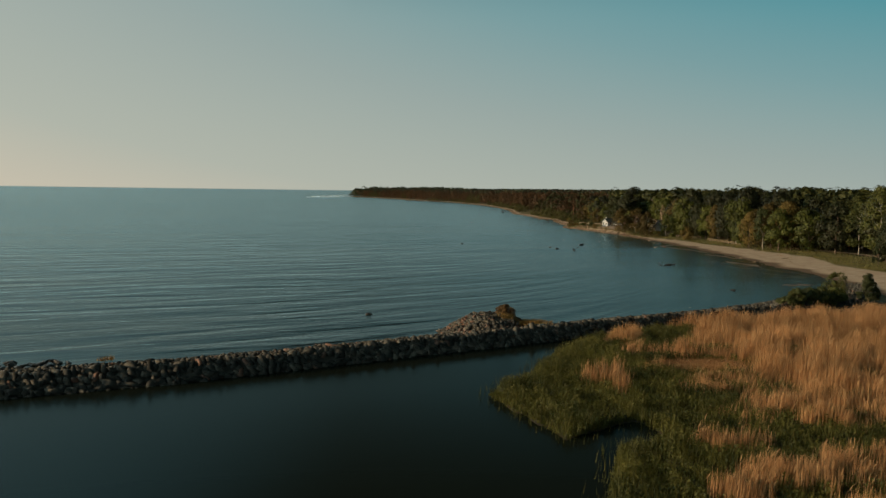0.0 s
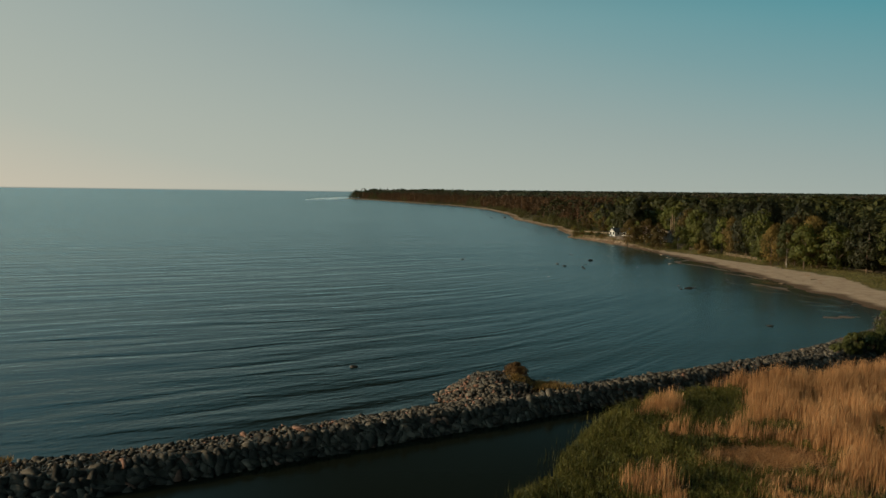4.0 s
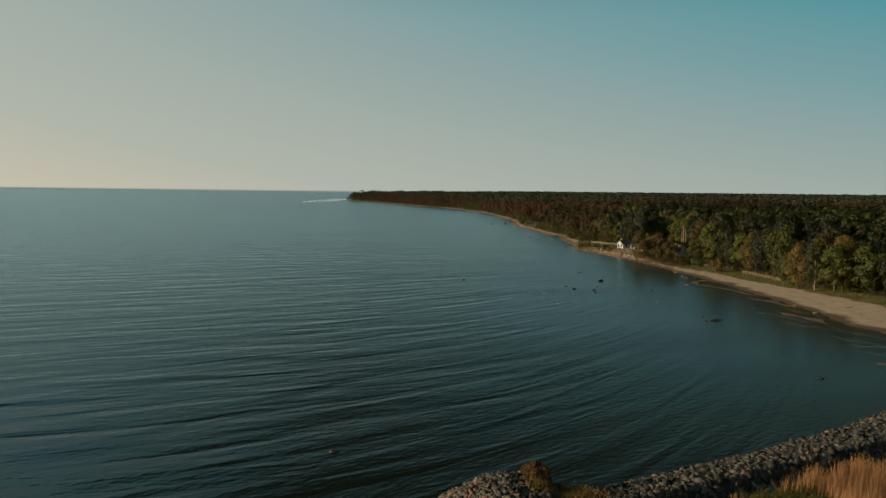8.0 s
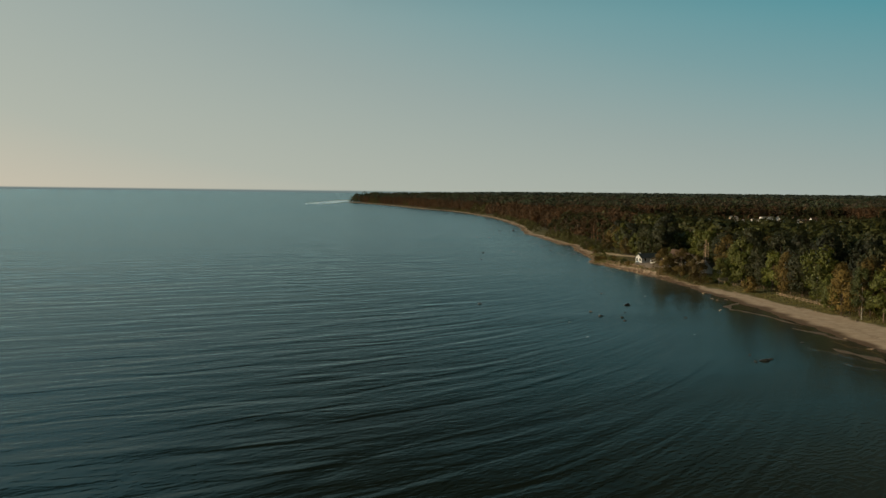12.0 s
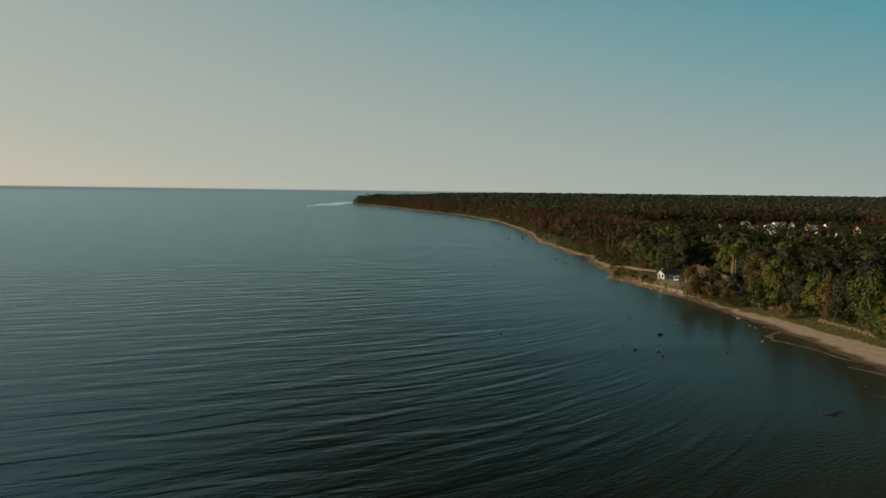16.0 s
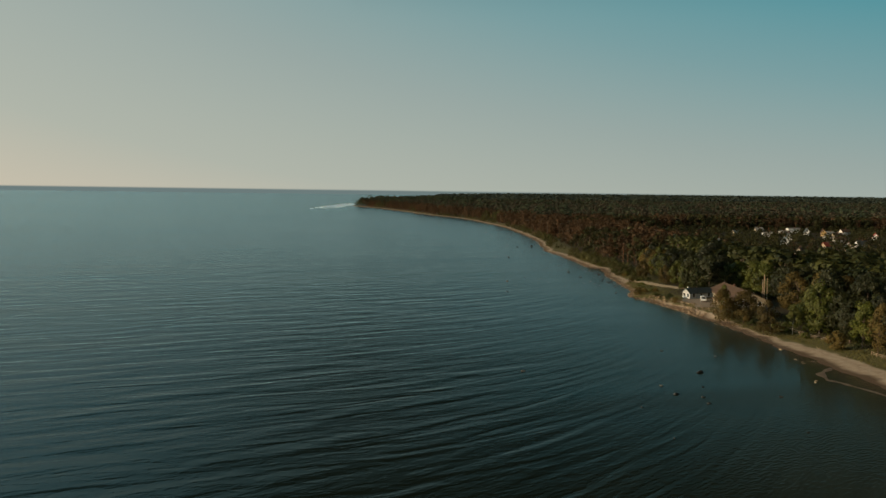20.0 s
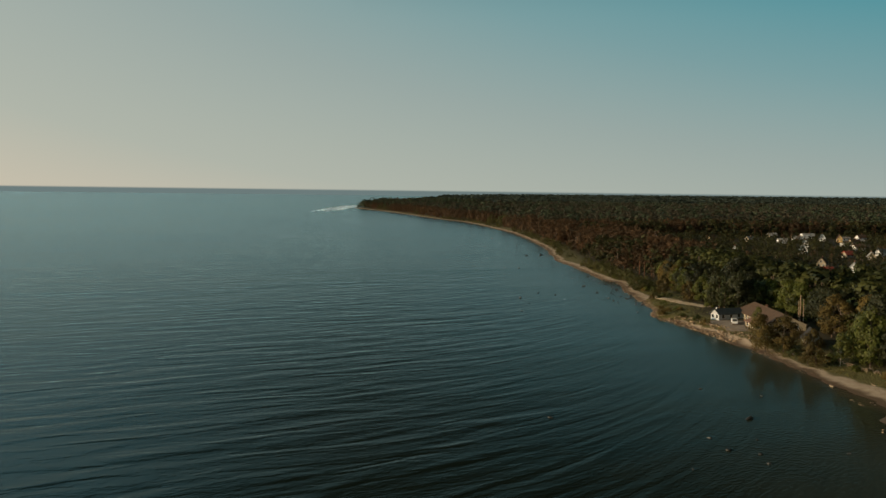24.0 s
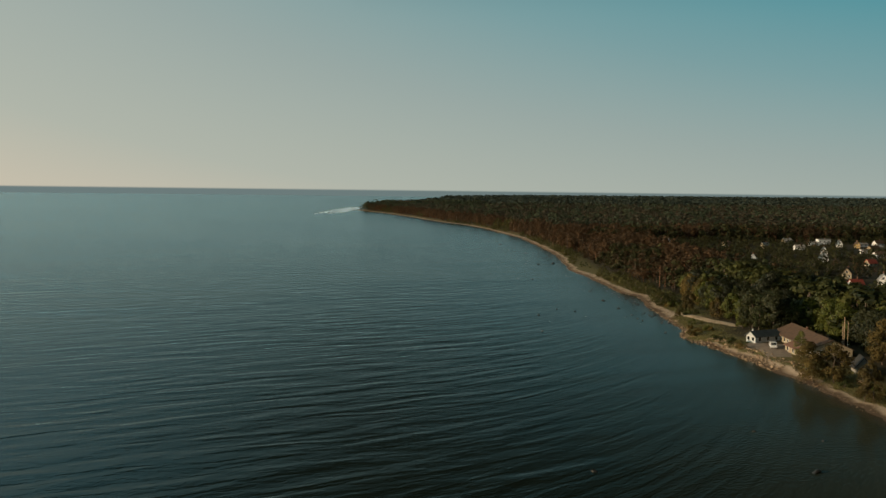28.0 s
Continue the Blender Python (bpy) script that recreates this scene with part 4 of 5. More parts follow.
def make_kinds():
    g = "leafy green broadleaf tree in evening sun"
    KINDS["green"] = [tree("broadleaf_tree", g, 100 + i, 11.0, 4.0, 0.9, "round", LEAF_GREEN, BARK, 38, 120, 0.5, 0.2) for i in range(4)]
    KINDS["dark"] = [tree("broadleaf_tree", "dark green broadleaf tree with a dense crown, darkened further for shade", 110 + i, 13.5, 4.7, 1.2, "round", LEAF_DARK_SHADED, BARK, 40, 120, 0.58, 0.26) for i in range(4)]
    KINDS["brown"] = [tree("broadleaf_tree", "broadleaf tree with olive-brown spring foliage", 120 + i, 10.5, 3.6, 0.9, "tall", LEAF_BROWN, BARK, 40, 110, 0.42, 0.16, stems=2) for i in range(3)]
    KINDS["russet"] = [tree("broadleaf_tree", "broadleaf tree with russet young leaves", 125 + i, 11.0, 3.6, 1.2, "tall", LEAF_RUSSET, BARK, 36, 100, 0.44, 0.16) for i in range(2)]
    KINDS["birch"] = [tree("birch_tree", "slender birch with a pale trunk", 130 + i, 13.0, 3.1, 1.6, "tall", LEAF_BIRCH, BARK_BIRCH, 40, 100, 0.4, 0.14) for i in range(2)]
    KINDS["pine"] = [tree("pine_tree", "tall pine with a bare orange trunk", 140 + i, 17.0, 3.2, 7.5, "pine", NEEDLE, BARK_PINE, 30, 90, 0.5, 0.2, 8) for i in range(3)]
    KINDS["spruce"] = [tree("spruce_tree", "dark conical spruce among broadleaf trees", 150 + i, 14.0, 3.0, 1.0, "cone", NEEDLE, BARK, 56, 70, 0.45, 0.16, 0) for i in range(2)]


make_kinds()
USED = set()
KIND_HEIGHT = {"green": 11.0, "dark": 13.5, "brown": 10.5, "russet": 11.0, "birch": 13.0, "pine": 17.0, "spruce": 14.0}


def plant(kind, x, y, height, r, wide=1.0):
    src = r.choice(KINDS[kind])
    f = height / KIND_HEIGHT[kind]
    m = pose(x, y, land_height(x, y) - 0.05, r.uniform(-2, 2), r.uniform(-2, 2), r.uniform(0, 360))
    if src in USED:
        ob = copy_thing(src, m)
    else:
        USED.add(src)
        ob = src
        ob.matrix_basis = m
    ob.matrix_basis = m @ Matrix.Diagonal((f * wide, f * wide, f, 1))


# footprints kept free of trees: x0, x1, y0, y1
CLEAR = [(109, 124, 232, 280), (72, 110, 400, 470), (60, 86, 380, 530), (84, 100, 378, 408), (84, 95, 330, 368)]
HOUSES = [  # x, y, turn, length, width, wall height, roof rise, wall, roof, kind of label
    (158, 920, 75, 9, 7, 9.5, 4.6, "WHITE", "ROOF_GREY", "white house with a steep gable among trees"),
    (298, 1042, 10, 12, 8, 3.4, 3.2, "CREAM", "ROOF_GREY", "low house with a pale grey roof"),
    (330, 1036, 5, 18, 9, 5.6, 0.8, "WHITE", "ROOF_GREY", "white flat-roofed house of two storeys"),
    (325, 987, 80, 9, 7, 4.0, 4.6, "WHITE", "ROOF_DARK", "white gabled house with a dark roof"),
    (336, 976, 75, 9, 7, 4.0, 4.2, "YELLOW", "ROOF_BROWN", "yellow gabled wooden house"),
    (242, 811, 82, 12, 7.5, 3.0, 5.6, "WHITE", "ROOF_DARK", "white house with a steep dark roof"),
    (205, 682, 60, 11, 8, 4.2, 4.2, "CREAM", "ROOF_BROWN", "house with a brown tiled roof"),
    (181, 615, 15, 10, 8, 4.2, 3.8, "WHITE", "ROOF_RED", "white house with a bright red roof"),
    (206, 640, 65, 12, 9, 4.6, 4.4, "WHITE", "ROOF_GREY", "white house with a pale metal roof"),
    (191, 806, 75, 9, 7, 3.6, 3.8, "WHITE", "ROOF_GREY", "white gabled house with a grey roof"),
    (329, 928, 20, 14, 9, 3.2, 3.4, "CREAM", "ROOF_BROWN", "house with a broad brown roof"),
    (301, 855, 10, 13, 9, 3.4, 2.6, "WHITE", "ROOF_BROWN", "low white house with a brown roof"),
    (252, 965, 30, 11, 8, 3.2, 3.2, "CREAM", "ROOF_GREY", "low house with a grey roof"),
    (273, 942, 5, 12, 8, 3.0, 2.8, "WHITE", "ROOF_GREY", "low white house with a grey roof"),
    (222, 975, 20, 11, 8, 3.2, 3.4, "CREAM", "ROOF_BROWN", "house with a brown roof among trees"),
    (350, 900, 70, 11, 8, 4.0, 4.0, "WHITE", "ROOF_RED", "white house with a red roof"),
    (262, 745, 70, 11, 8, 3.6, 3.8, "CREAM", "ROOF_GREY", "rendered house with a grey roof"),
    (290, 790, 15, 12, 8, 3.4, 3.4, "WHITE", "ROOF_DARK", "white house with a dark roof"),
    (271, 884, 75, 9, 7, 4.0, 4.4, "WHITE", "ROOF_DARK", "white gabled house with a dark roof"),
    (258, 772, 20, 10, 7, 3.0, 3.0, "CREAM", "ROOF_RED", "rendered house with a red roof"),
    (179, 1013, 80, 8, 6, 3.2, 3.6, "WHITE", "ROOF_GREY", "small white gabled house among trees"),
    (346, 958, 10, 12, 7, 3.0, 1.8, "CREAM", "ROOF_GREY", "long low house with a pale roof"),
    (312, 905, 5, 11, 7, 3.0, 1.4, "WHITE", "ROOF_GREY", "long low house with a pale roof"),
    (352, 1002, 10, 13, 7, 3.0, 1.2, "WHITE", "ROOF_GREY", "long low house with a pale roof"),
    (312, 1012, 5, 14, 8, 3.2, 1.2, "WHITE", "ROOF_GREY", "long low house with a pale roof"),
    (370, 1010, 15, 13, 9, 3.6, 3.4, "WHITE", "ROOF_BROWN", "white house with a brown roof"),
]
for hx, hy, *_ in HOUSES:
    CLEAR.append((hx - 11 - 0.04 * hx, hx + 8, hy - 28, hy + 8))


def clear_of(x, y, margin=0.0):
    return all(not (a - margin < x < b + margin and c - margin < y < d + margin) for a, b, c, d in CLEAR)


def make_trees():
    r = random.Random(77)
    # several trees behind the restaurant are the dark kind, standing in for shade
    hero = [("green", 94.5, 369, 15.5, 0.72), ("green", 96.7, 346.4, 11.8, 0.8), ("brown", 98.2, 338, 12.3, 0.8), ("green", 101, 320, 15.5, 0.85), ("dark", 105, 326, 18, 0.85),
            ("birch", 98.1, 314.9, 10.7, 0.7), ("green", 98, 306.3, 8.2, 0.85), ("brown", 96, 292.4, 11, 1.0), ("green", 94.8, 297.5, 7.5, 0.9), ("brown", 99.5, 288, 13.5, 0.95),
            ("birch", 97, 285, 13, 0.9), ("green", 100, 280, 12, 0.95), ("brown", 103.5, 283, 14, 1.0), ("brown", 104, 295, 14, 0.9), ("green", 107, 275, 12.5, 1.0),
            ("birch", 87.8, 371.4, 9, 1.0), ("brown", 80.5, 371.5, 9.8, 0.9), ("brown", 74.8, 395.3, 10.6, 1.05), ("brown", 81.0, 394, 10.0, 1.2), ("birch", 83.5, 424, 8, 1.0),
            ("dark", 99, 374, 18, 0.8), ("dark", 104, 362, 17, 0.9), ("dark", 103, 384, 16, 0.9), ("brown", 106, 397, 14.5, 1.0), ("brown", 111, 391, 14, 1.0),
            ("birch", 112, 240, 19, 0.9), ("pine", 119, 236, 18, 1.0), ("spruce", 109.5, 232, 12.5, 1.0), ("spruce", 105, 226, 8, 1.0), ("dark", 116, 250, 16, 1.0), ("birch", 116, 262, 15, 1.0), ("dark", 112, 268, 14, 1.0),
            ("dark", 121, 258, 17, 1.0), ("dark", 110, 304, 16, 1.0), ("dark", 112, 314, 17, 1.0), ("dark", 110, 338, 17, 1.0), ("dark", 106, 350, 16, 0.9), ("dark", 115, 288, 15, 1.0),
            ("green", 104, 474, 12, 1.0), ("green", 111, 463, 13, 1.0), ("dark", 116, 452, 14, 1.0), ("green", 116, 440, 13, 1.0), ("dark", 112, 421, 15, 1.1), ("dark", 114, 410, 14, 1.1), ("dark", 118, 430, 14, 1.0),
            ("green", 92, 475, 10, 1.0), ("green", 99, 480, 11, 1.0), ("green", 86, 488, 7, 1.0), ("birch", 97, 470, 11, 0.8), ("green", 90, 502, 9, 1.0), ("brown", 84, 514, 8, 1.0), ("brown", 92, 520, 10, 1.0),
            ("green", 104, 455, 13, 1.0), ("green", 106, 447, 13, 1.0), ("dark", 109, 439, 12.5, 1.0), ("dark", 107, 430, 13, 1.0), ("dark", 106, 420, 13.5, 1.1), ("brown", 103, 411, 13, 1.1),
            ("brown", 80, 542, 8, 1.0), ("green", 88, 547, 11, 1.0)]
    for kind, x, y, h, wide in hero:
        plant(kind, x, y, h, r, wide)
    count = len(hero)
    spots = []
    y = 196.0
    while y < 600:
        x = float(shore_x(y)) + float(np.interp(y, BY, BW)) + 8
        x = x + (6 if y < 400 else 2 if y < 490 else 9)
        while x < min(0.52 * y + 16, 260):
            px, py = x + r.uniform(-2.2, 2.2), y + r.uniform(-2.2, 2.2)
            x += 6.4 if x - shore_x(y) < 50 else 7.6
            if not clear_of(px, py) or any((px - a) ** 2 + (py - b) ** 2 < 12 for _, a, b, *_ in hero):
                continue
            spots.append((px - float(shore_x(py)) + 0.05 * abs(py - 340), px, py))
        y += 6.4
    spots.sort()
    late = []
    for i, (_, px, py) in enumerate(spots):
        depth = px - float(shore_x(py))
        # behind the front row mostly dark-leaved kinds, so shade there is partly colour
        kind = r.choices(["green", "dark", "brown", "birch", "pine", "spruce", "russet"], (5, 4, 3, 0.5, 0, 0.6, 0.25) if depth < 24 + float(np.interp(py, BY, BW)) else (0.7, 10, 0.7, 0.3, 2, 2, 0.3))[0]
        h = r.uniform(11, 14.5) if kind in ("green", "brown") else r.uniform(13, 17.5)
        h = h * (0.8 if depth < 36 else 1.05)
        if px > 128 and py > 490:
            h = h * 0.5
        if count < 160:
            plant(kind, px, py, h, r)
            count += 1
        else:
            late.append((px, py, h))
    return late


LATE = make_trees()
for source in [k for kind in KINDS.values() for k in kind if k not in USED]:
    for ob in [*source.children, source]:
        bpy.data.objects.remove(ob)


def far_template(seed, pine, fine):
    """A small tree of few faces, one metre high, for the woods."""
    r = np.random.RandomState(seed)
    clumps, per, size = {3: (15, 18, 0.088), 2: (13, 15, 0.092), 1: (10, 8, 0.13), 0: (6, 5, 0.2)}[fine]
    if pine:
        pts = crown_points(r, clumps, per, 1.0, 0.32, 0.19, "pine", 1.0)
        size = size * 0.8
    else:
        pts = crown_points(r, clumps, per, 1.0, 0.08, r.uniform(0.25, 0.36), "round", 1.0)
    V, Q = leaf_faces(pts, size * r.uniform(0.7, 1.3, len(pts[0])), r, 0.15)
    if fine == 0 or (fine == 1 and not pine):
        return V, Q, np.zeros(len(Q), int)
    a = np.arange(3) * 2.1
    w = 0.014 if pine else 0.018
    tv = np.concatenate([np.stack([np.cos(a) * w, np.sin(a) * w, np.full(3, -0.02)], -1), np.stack([np.cos(a) * w * 0.6, np.sin(a) * w * 0.6, np.full(3, 0.75)], -1)])
    tq = np.array([[0, 1, 4], [0, 4, 3], [1, 2, 5], [1, 5, 4], [2, 0, 3], [2, 3, 5]]) + len(V)
    return np.concatenate([V, tv]), np.concatenate([Q, tq]), np.concatenate([np.zeros(len(Q), int), np.ones(6, int)])


def woods(name, label, x, y, h, pine_share, seed, wide=1.0, fine=1, leafs=(HAZED_LEAF, HAZED_PINE)):
    r = np.random.RandomState(seed)
    kinds = [far_template(200 + i, False, fine) for i in range(6)] + [far_template(220 + i, True, fine) for i in range(6)]
    pine = r.uniform(0, 1, len(x)) < pine_share
    pick = r.randint(0, 6, len(x)) + 6 * pine
    z = ground_z(x, y) - 0.1
    turn = r.uniform(0, 6.28, len(x))
    girth = r.uniform(0.8, 1.45, len(x)) * wide
    tones = np.clip(r.normal(0.5, 0.22, len(x)), 0, 1)
    Vs, Qs, Is, Ts, base = [], [], [], [], 0
    for k, (V, Q, I) in enumerate(kinds):
        w = np.where(pick == k)[0]
        if not len(w):
            continue
        c, s = np.cos(turn[w])[:, None], np.sin(turn[w])[:, None]
        hh, ww = h[w][:, None], (h * girth)[w][:, None]
        X = (V[None, :, 0] * c - V[None, :, 1] * s) * ww + x[w][:, None]
        Y = (V[None, :, 0] * s + V[None, :, 1] * c) * ww + y[w][:, None]
        Z = V[None, :, 2] * hh + z[w][:, None]
        Vs.append(np.stack([X, Y, Z], -1).reshape(-1, 3))
        Qs.append((Q[None] + (np.arange(len(w)) * len(V))[:, None, None] + base).reshape(-1, 3))
        Is.append(np.tile(I + (2 if k >= 6 else 0), len(w)))
        Ts.append(np.repeat(tones[w], len(V)))
        base += len(w) * len(V)
    me = quad_mesh(name, np.concatenate(Vs), np.concatenate(Qs), [leafs[0], BARK, leafs[1], BARK_PINE], np.concatenate(Is))
    own = me.attributes.new("tone", "FLOAT", "POINT")
    own.data.foreach_set("value", np.concatenate(Ts).astype(np.float32))
    return tagged(new(name, me), label, "forest", kind="stuff")


def jittered(y0, y1, step_m, seed, u0, u1, xr):
    r = np.random.RandomState(seed)
    ys = np.arange(y0, y1, step_m)
    out = []
    for y in ys:
        s = float(shore_x(y))
        xs = np.arange(s + u0, min(s + u1, xr(y)), step_m)
        out.append(np.stack([xs + r.uniform(-0.45, 0.45, len(xs)) * step_m, np.full(len(xs), y) + r.uniform(-0.45, 0.45, len(xs)) * step_m], -1))
    p = np.concatenate(out)
    keep = p[:, 0] - shore_x(p[:, 1]) > u0 * 0.9
    return p[keep, 0], p[keep, 1], r


def make_woods():
    limit = lambda y: 0.50 * y + 40
    # forest edge and middle distance
    x, y, r = jittered(600, 1150, 6.6, 41, 11, 900, limit)
    ok = np.array([clear_of(a, b) for a, b in zip(x, y)])
    vill = (x > 140) & (x < 430) & (y > 600) & (y < 1060)
    ok &= ~vill | (r.uniform(0, 1, len(x)) < 0.75)
    x, y = x[ok], y[ok]
    vill = (x > 140) & (x < 430) & (y < 1065)
    h = np.where(vill, r.uniform(3.6, 7.2, len(x)) * np.where(r.uniform(0, 1, len(x)) < 0.12, 1.5, 1), r.uniform(11, 16, len(x)))
    u = x - shore_x(y)
    edge = u < 45
    h = np.where(edge & (r.uniform(0, 1, len(x)) < 0.4), h * 0.7, h)
    keep = (u > 22 + 7 * lumps(np.zeros(len(y)), y, 45, 3)) | (y > 900)
    x, y, h, u, vill = x[keep], y[keep], h[keep], u[keep], vill[keep]
    # russet pines stand in a belt along the coast and in stands farther in
    belt = (lumps(x, y, 130, 61) + 1.3 * (u < 95) - 0.9 * (y < 690) + 0.5 * (y > 1060) > 0.75) & ~vill
    woods("russet_woods", "russet sunlit pines along the coast", x[belt], y[belt], h[belt], 0.45, 59, 1.0, 2, (EDGE_BROWN, EDGE_BROWN))
    x, y, h, vill = x[~belt], y[~belt], h[~belt], vill[~belt]
    share = np.where(vill, 0.05, 0.3)
    a = y < 840
    woods("near_woods", "mixed woods of pine and broadleaf trees along the coast", x[a], y[a], h[a], share[a], 51, 1.15, 2, (MID_LEAF, MID_PINE))
    woods("village_woods", "mixed woods round the village's far side", x[~a], y[~a], h[~a], share[~a], 56, 1.2, 1, (MID_LEAF, MID_PINE))
    n = 520
    y = 505 + 1100 * r.uniform(0, 1, n) ** 1.5
    x = shore_x(y) + 5.0 + np.abs(r.normal(0, 5.5, n)) + 2.5 * lumps(np.zeros(n), y, 60, 4)
    ok = np.array([clear_of(p, q) for p, q in zip(x, y)]) & (x - shore_x(y) > 4.0) & (lumps(np.zeros(n), y, 38, 8) > -0.35)
    woods("strand_thicket", "young trees and scrub along the strand", x[ok], y[ok], r.uniform(1.8, 6.0, ok.sum()), 0.0, 57, 1.3, 2, (EDGE_GREEN, EDGE_GREEN))
    x, y, r = jittered(1150, 2420, 9.5, 42, 11, 270, limit)
    h = (r.uniform(13, 19, len(x)) + 5 * step(y, 2230, 2300)) * (0.35 + 0.65 * step(x - shore_x(y) + 0.5 * (2345 - y), 14, 60))
    u = x - shore_x(y)
    near = (u < 48 + 16 * lumps(x, y, 150, 9)) & (y < 2230)
    green = near & (lumps(np.zeros(len(y)), y, 190, 12) > 0.55)
    near &= ~green
    rest = ~(near | green)
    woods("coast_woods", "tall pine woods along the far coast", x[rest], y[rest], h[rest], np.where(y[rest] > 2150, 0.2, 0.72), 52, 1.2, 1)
    woods("forest_edge", "sunlit russet edge of the pine woods along the coast", x[near], y[near], h[near] * 0.85, 0.5, 60, 1.0, 2, (EDGE_BROWN, EDGE_BROWN))
    woods("forest_edge_scrub", "green broadleaf scrub along the coast", x[green], y[green], h[green] * 0.7, 0.0, 61, 1.1, 2, (EDGE_GREEN, EDGE_GREEN))
    x, y, r = jittered(1150, 2420, 16.5, 45, 270, 1400, limit)
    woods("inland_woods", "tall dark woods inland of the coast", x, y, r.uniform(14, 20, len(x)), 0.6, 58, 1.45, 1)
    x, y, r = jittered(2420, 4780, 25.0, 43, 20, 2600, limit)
    woods("far_woods", "distant dark woods reaching to the horizon", x, y, r.uniform(15, 22, len(x)), 0.3, 53, 2.2, 0, (HAZED_CANOPY, HAZED_CANOPY))
    if LATE:
        a = np.array(LATE)
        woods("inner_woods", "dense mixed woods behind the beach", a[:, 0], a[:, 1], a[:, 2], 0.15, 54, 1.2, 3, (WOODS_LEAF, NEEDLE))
    x, y, r = jittered(330, 600, 7.0, 44, 150, 500, limit)
    ok = np.array([clear_of(a, b) for a, b in zip(x, y)]) & (x > 255)
    if ok.any():
        woods("side_woods", "mixed woods at the village's edge", x[ok], y[ok], r.uniform(6, 9, ok.sum()), 0.2, 55, 1.1, 2, (WOODS_LEAF, NEEDLE))


make_woods()


# ---- bushes ----
def bush(name, label, x, y, z, radius, height, leaf, seed, clumps=16, per=40, size=0.22, ragged=1.0, shape="round"):
    r = np.random.RandomState(seed)
    top = thing(name, label, "bush", (x, y, z))
    bm = bmesh.new()
    for _ in range(7):
        a = r.uniform(0, 6.28)
        rod(bm, (r.normal(0, 0.1), r.normal(0, 0.1), -0.2), (math.cos(a) * radius * 0.5, math.sin(a) * radius * 0.5, height * 0.7), 0.035, 0.012, 5)
    part("branches", bm, BARK, top)
    pts = crown_points(r, clumps, per, height, 0.1, radius, shape, ragged)
    V, Q = leaf_faces(pts, size * r.uniform(0.6, 1.4, len(pts[0])), r)
    put(new("foliage", quad_mesh("foliage", V, Q, [leaf])), top)
    return top


bush("willow_bush", "rust-brown bush on top of the stone mound", 8.0, 118.0, 1.5, 1.2, 1.75, RUST, 301, 60, 130, 0.13, 0.8)
for i, (bx, by, br, bh) in enumerate(((53.2, 140.6, 1.3, 3.0), (51.6, 140.0, 1.5, 1.7), (56, 142.5, 2.3, 2.7), (59.0, 145.4, 2.3, 2.6), (62.0, 148.9, 2.0, 2.2))):
    bush("willow_bush", "olive-green willow bush at the breakwater's root", bx, by, 0.7, br, bh, LEAF_BIRCH, 310 + i, 60, 190, 0.17, 0.7)
bush("willow_bush", "thin yellow-green willow by the breakwater", 67.2, 160, 0.6, 2.0, 4.0, LEAF_BIRCH, 320, 34, 60, 0.24, 0.7)
bush("young_spruce", "small dark bushy conifer beside the reeds", 70.7, 155.6, 0.4, 2.0, 4.4, NEEDLE, 321, 60, 130, 0.2, 0.9, "cone")


def mound_turf():
    r = np.random.RandomState(71)
    n = 3600
    x, y = 10.0 + r.normal(0, 1.35, n), 115.9 + r.normal(0, 0.8, n)
    hump = np.exp(-(((x - MOUND[0]) / 5.2) ** 2 + ((y - MOUND[1]) / 5.0) ** 2) ** 1.6)
    z = np.maximum(1.45, -0.5 + 2.85 * hump)
    tagged(new("mound_turf", blades("mound_turf", x, y, z, r.uniform(0.15, 0.42, n), 0.06, ORANGE_MOSS, 72, 0.35)),
           "ochre dry grass growing over the stone mound", "grass", kind="stuff")
    spots = np.array(((-31.5, 86.3), (-31.0, 86.8)))[r.randint(0, 2, 110)]
    n = len(spots)
    tagged(new("crevice_grass", blades("crevice_grass", spots[:, 0] + r.normal(0, 0.25, n), spots[:, 1] + r.normal(0, 0.3, n), np.full(n, 1.5), r.uniform(0.2, 0.55, n), 0.06, ORANGE_MOSS, 80, 0.4)),
           "ochre grass in tufts between the breakwater's stones", "grass", kind="stuff")


mound_turf()


def shore_growth():
    """Rough grass along the head of the beach and round the restaurant's yard."""
    r = np.random.RandomState(91)
    n = 45000
    y = 190 + 520 * r.uniform(0, 1, n) ** 1.25
    w = np.interp(y, BY, BW)
    x = shore_x(y) + w + np.abs(r.normal(0, 1, n)) * 9 + 1.0 * lumps(np.zeros(n), y, 14, 6)
    keep = ~((x > 76) & (x < 110) & (y > 410) & (y < 466))
    x, y = x[keep], y[keep]
    h = np.clip(0.28 + 0.3 * lumps(x, y, 7, 17) + 0.1 * r.normal(0, 1, len(x)), 0.1, 0.9)
    tagged(new("shore_grass", blades("shore_grass", x, y, ground_z(x, y), h, 0.14, GRASS, 92, 0.35)),
           "rough yellow-green grass at the head of the beach", "grass", kind="stuff")


shore_growth()
bush("hazel_bush", "large dry olive-brown shrub at the head of the beach", 90, 346, land_height(90, 346), 2.3, 4.4, LEAF_BROWN, 330, 34, 60, 0.42)
rb = random.Random(55)
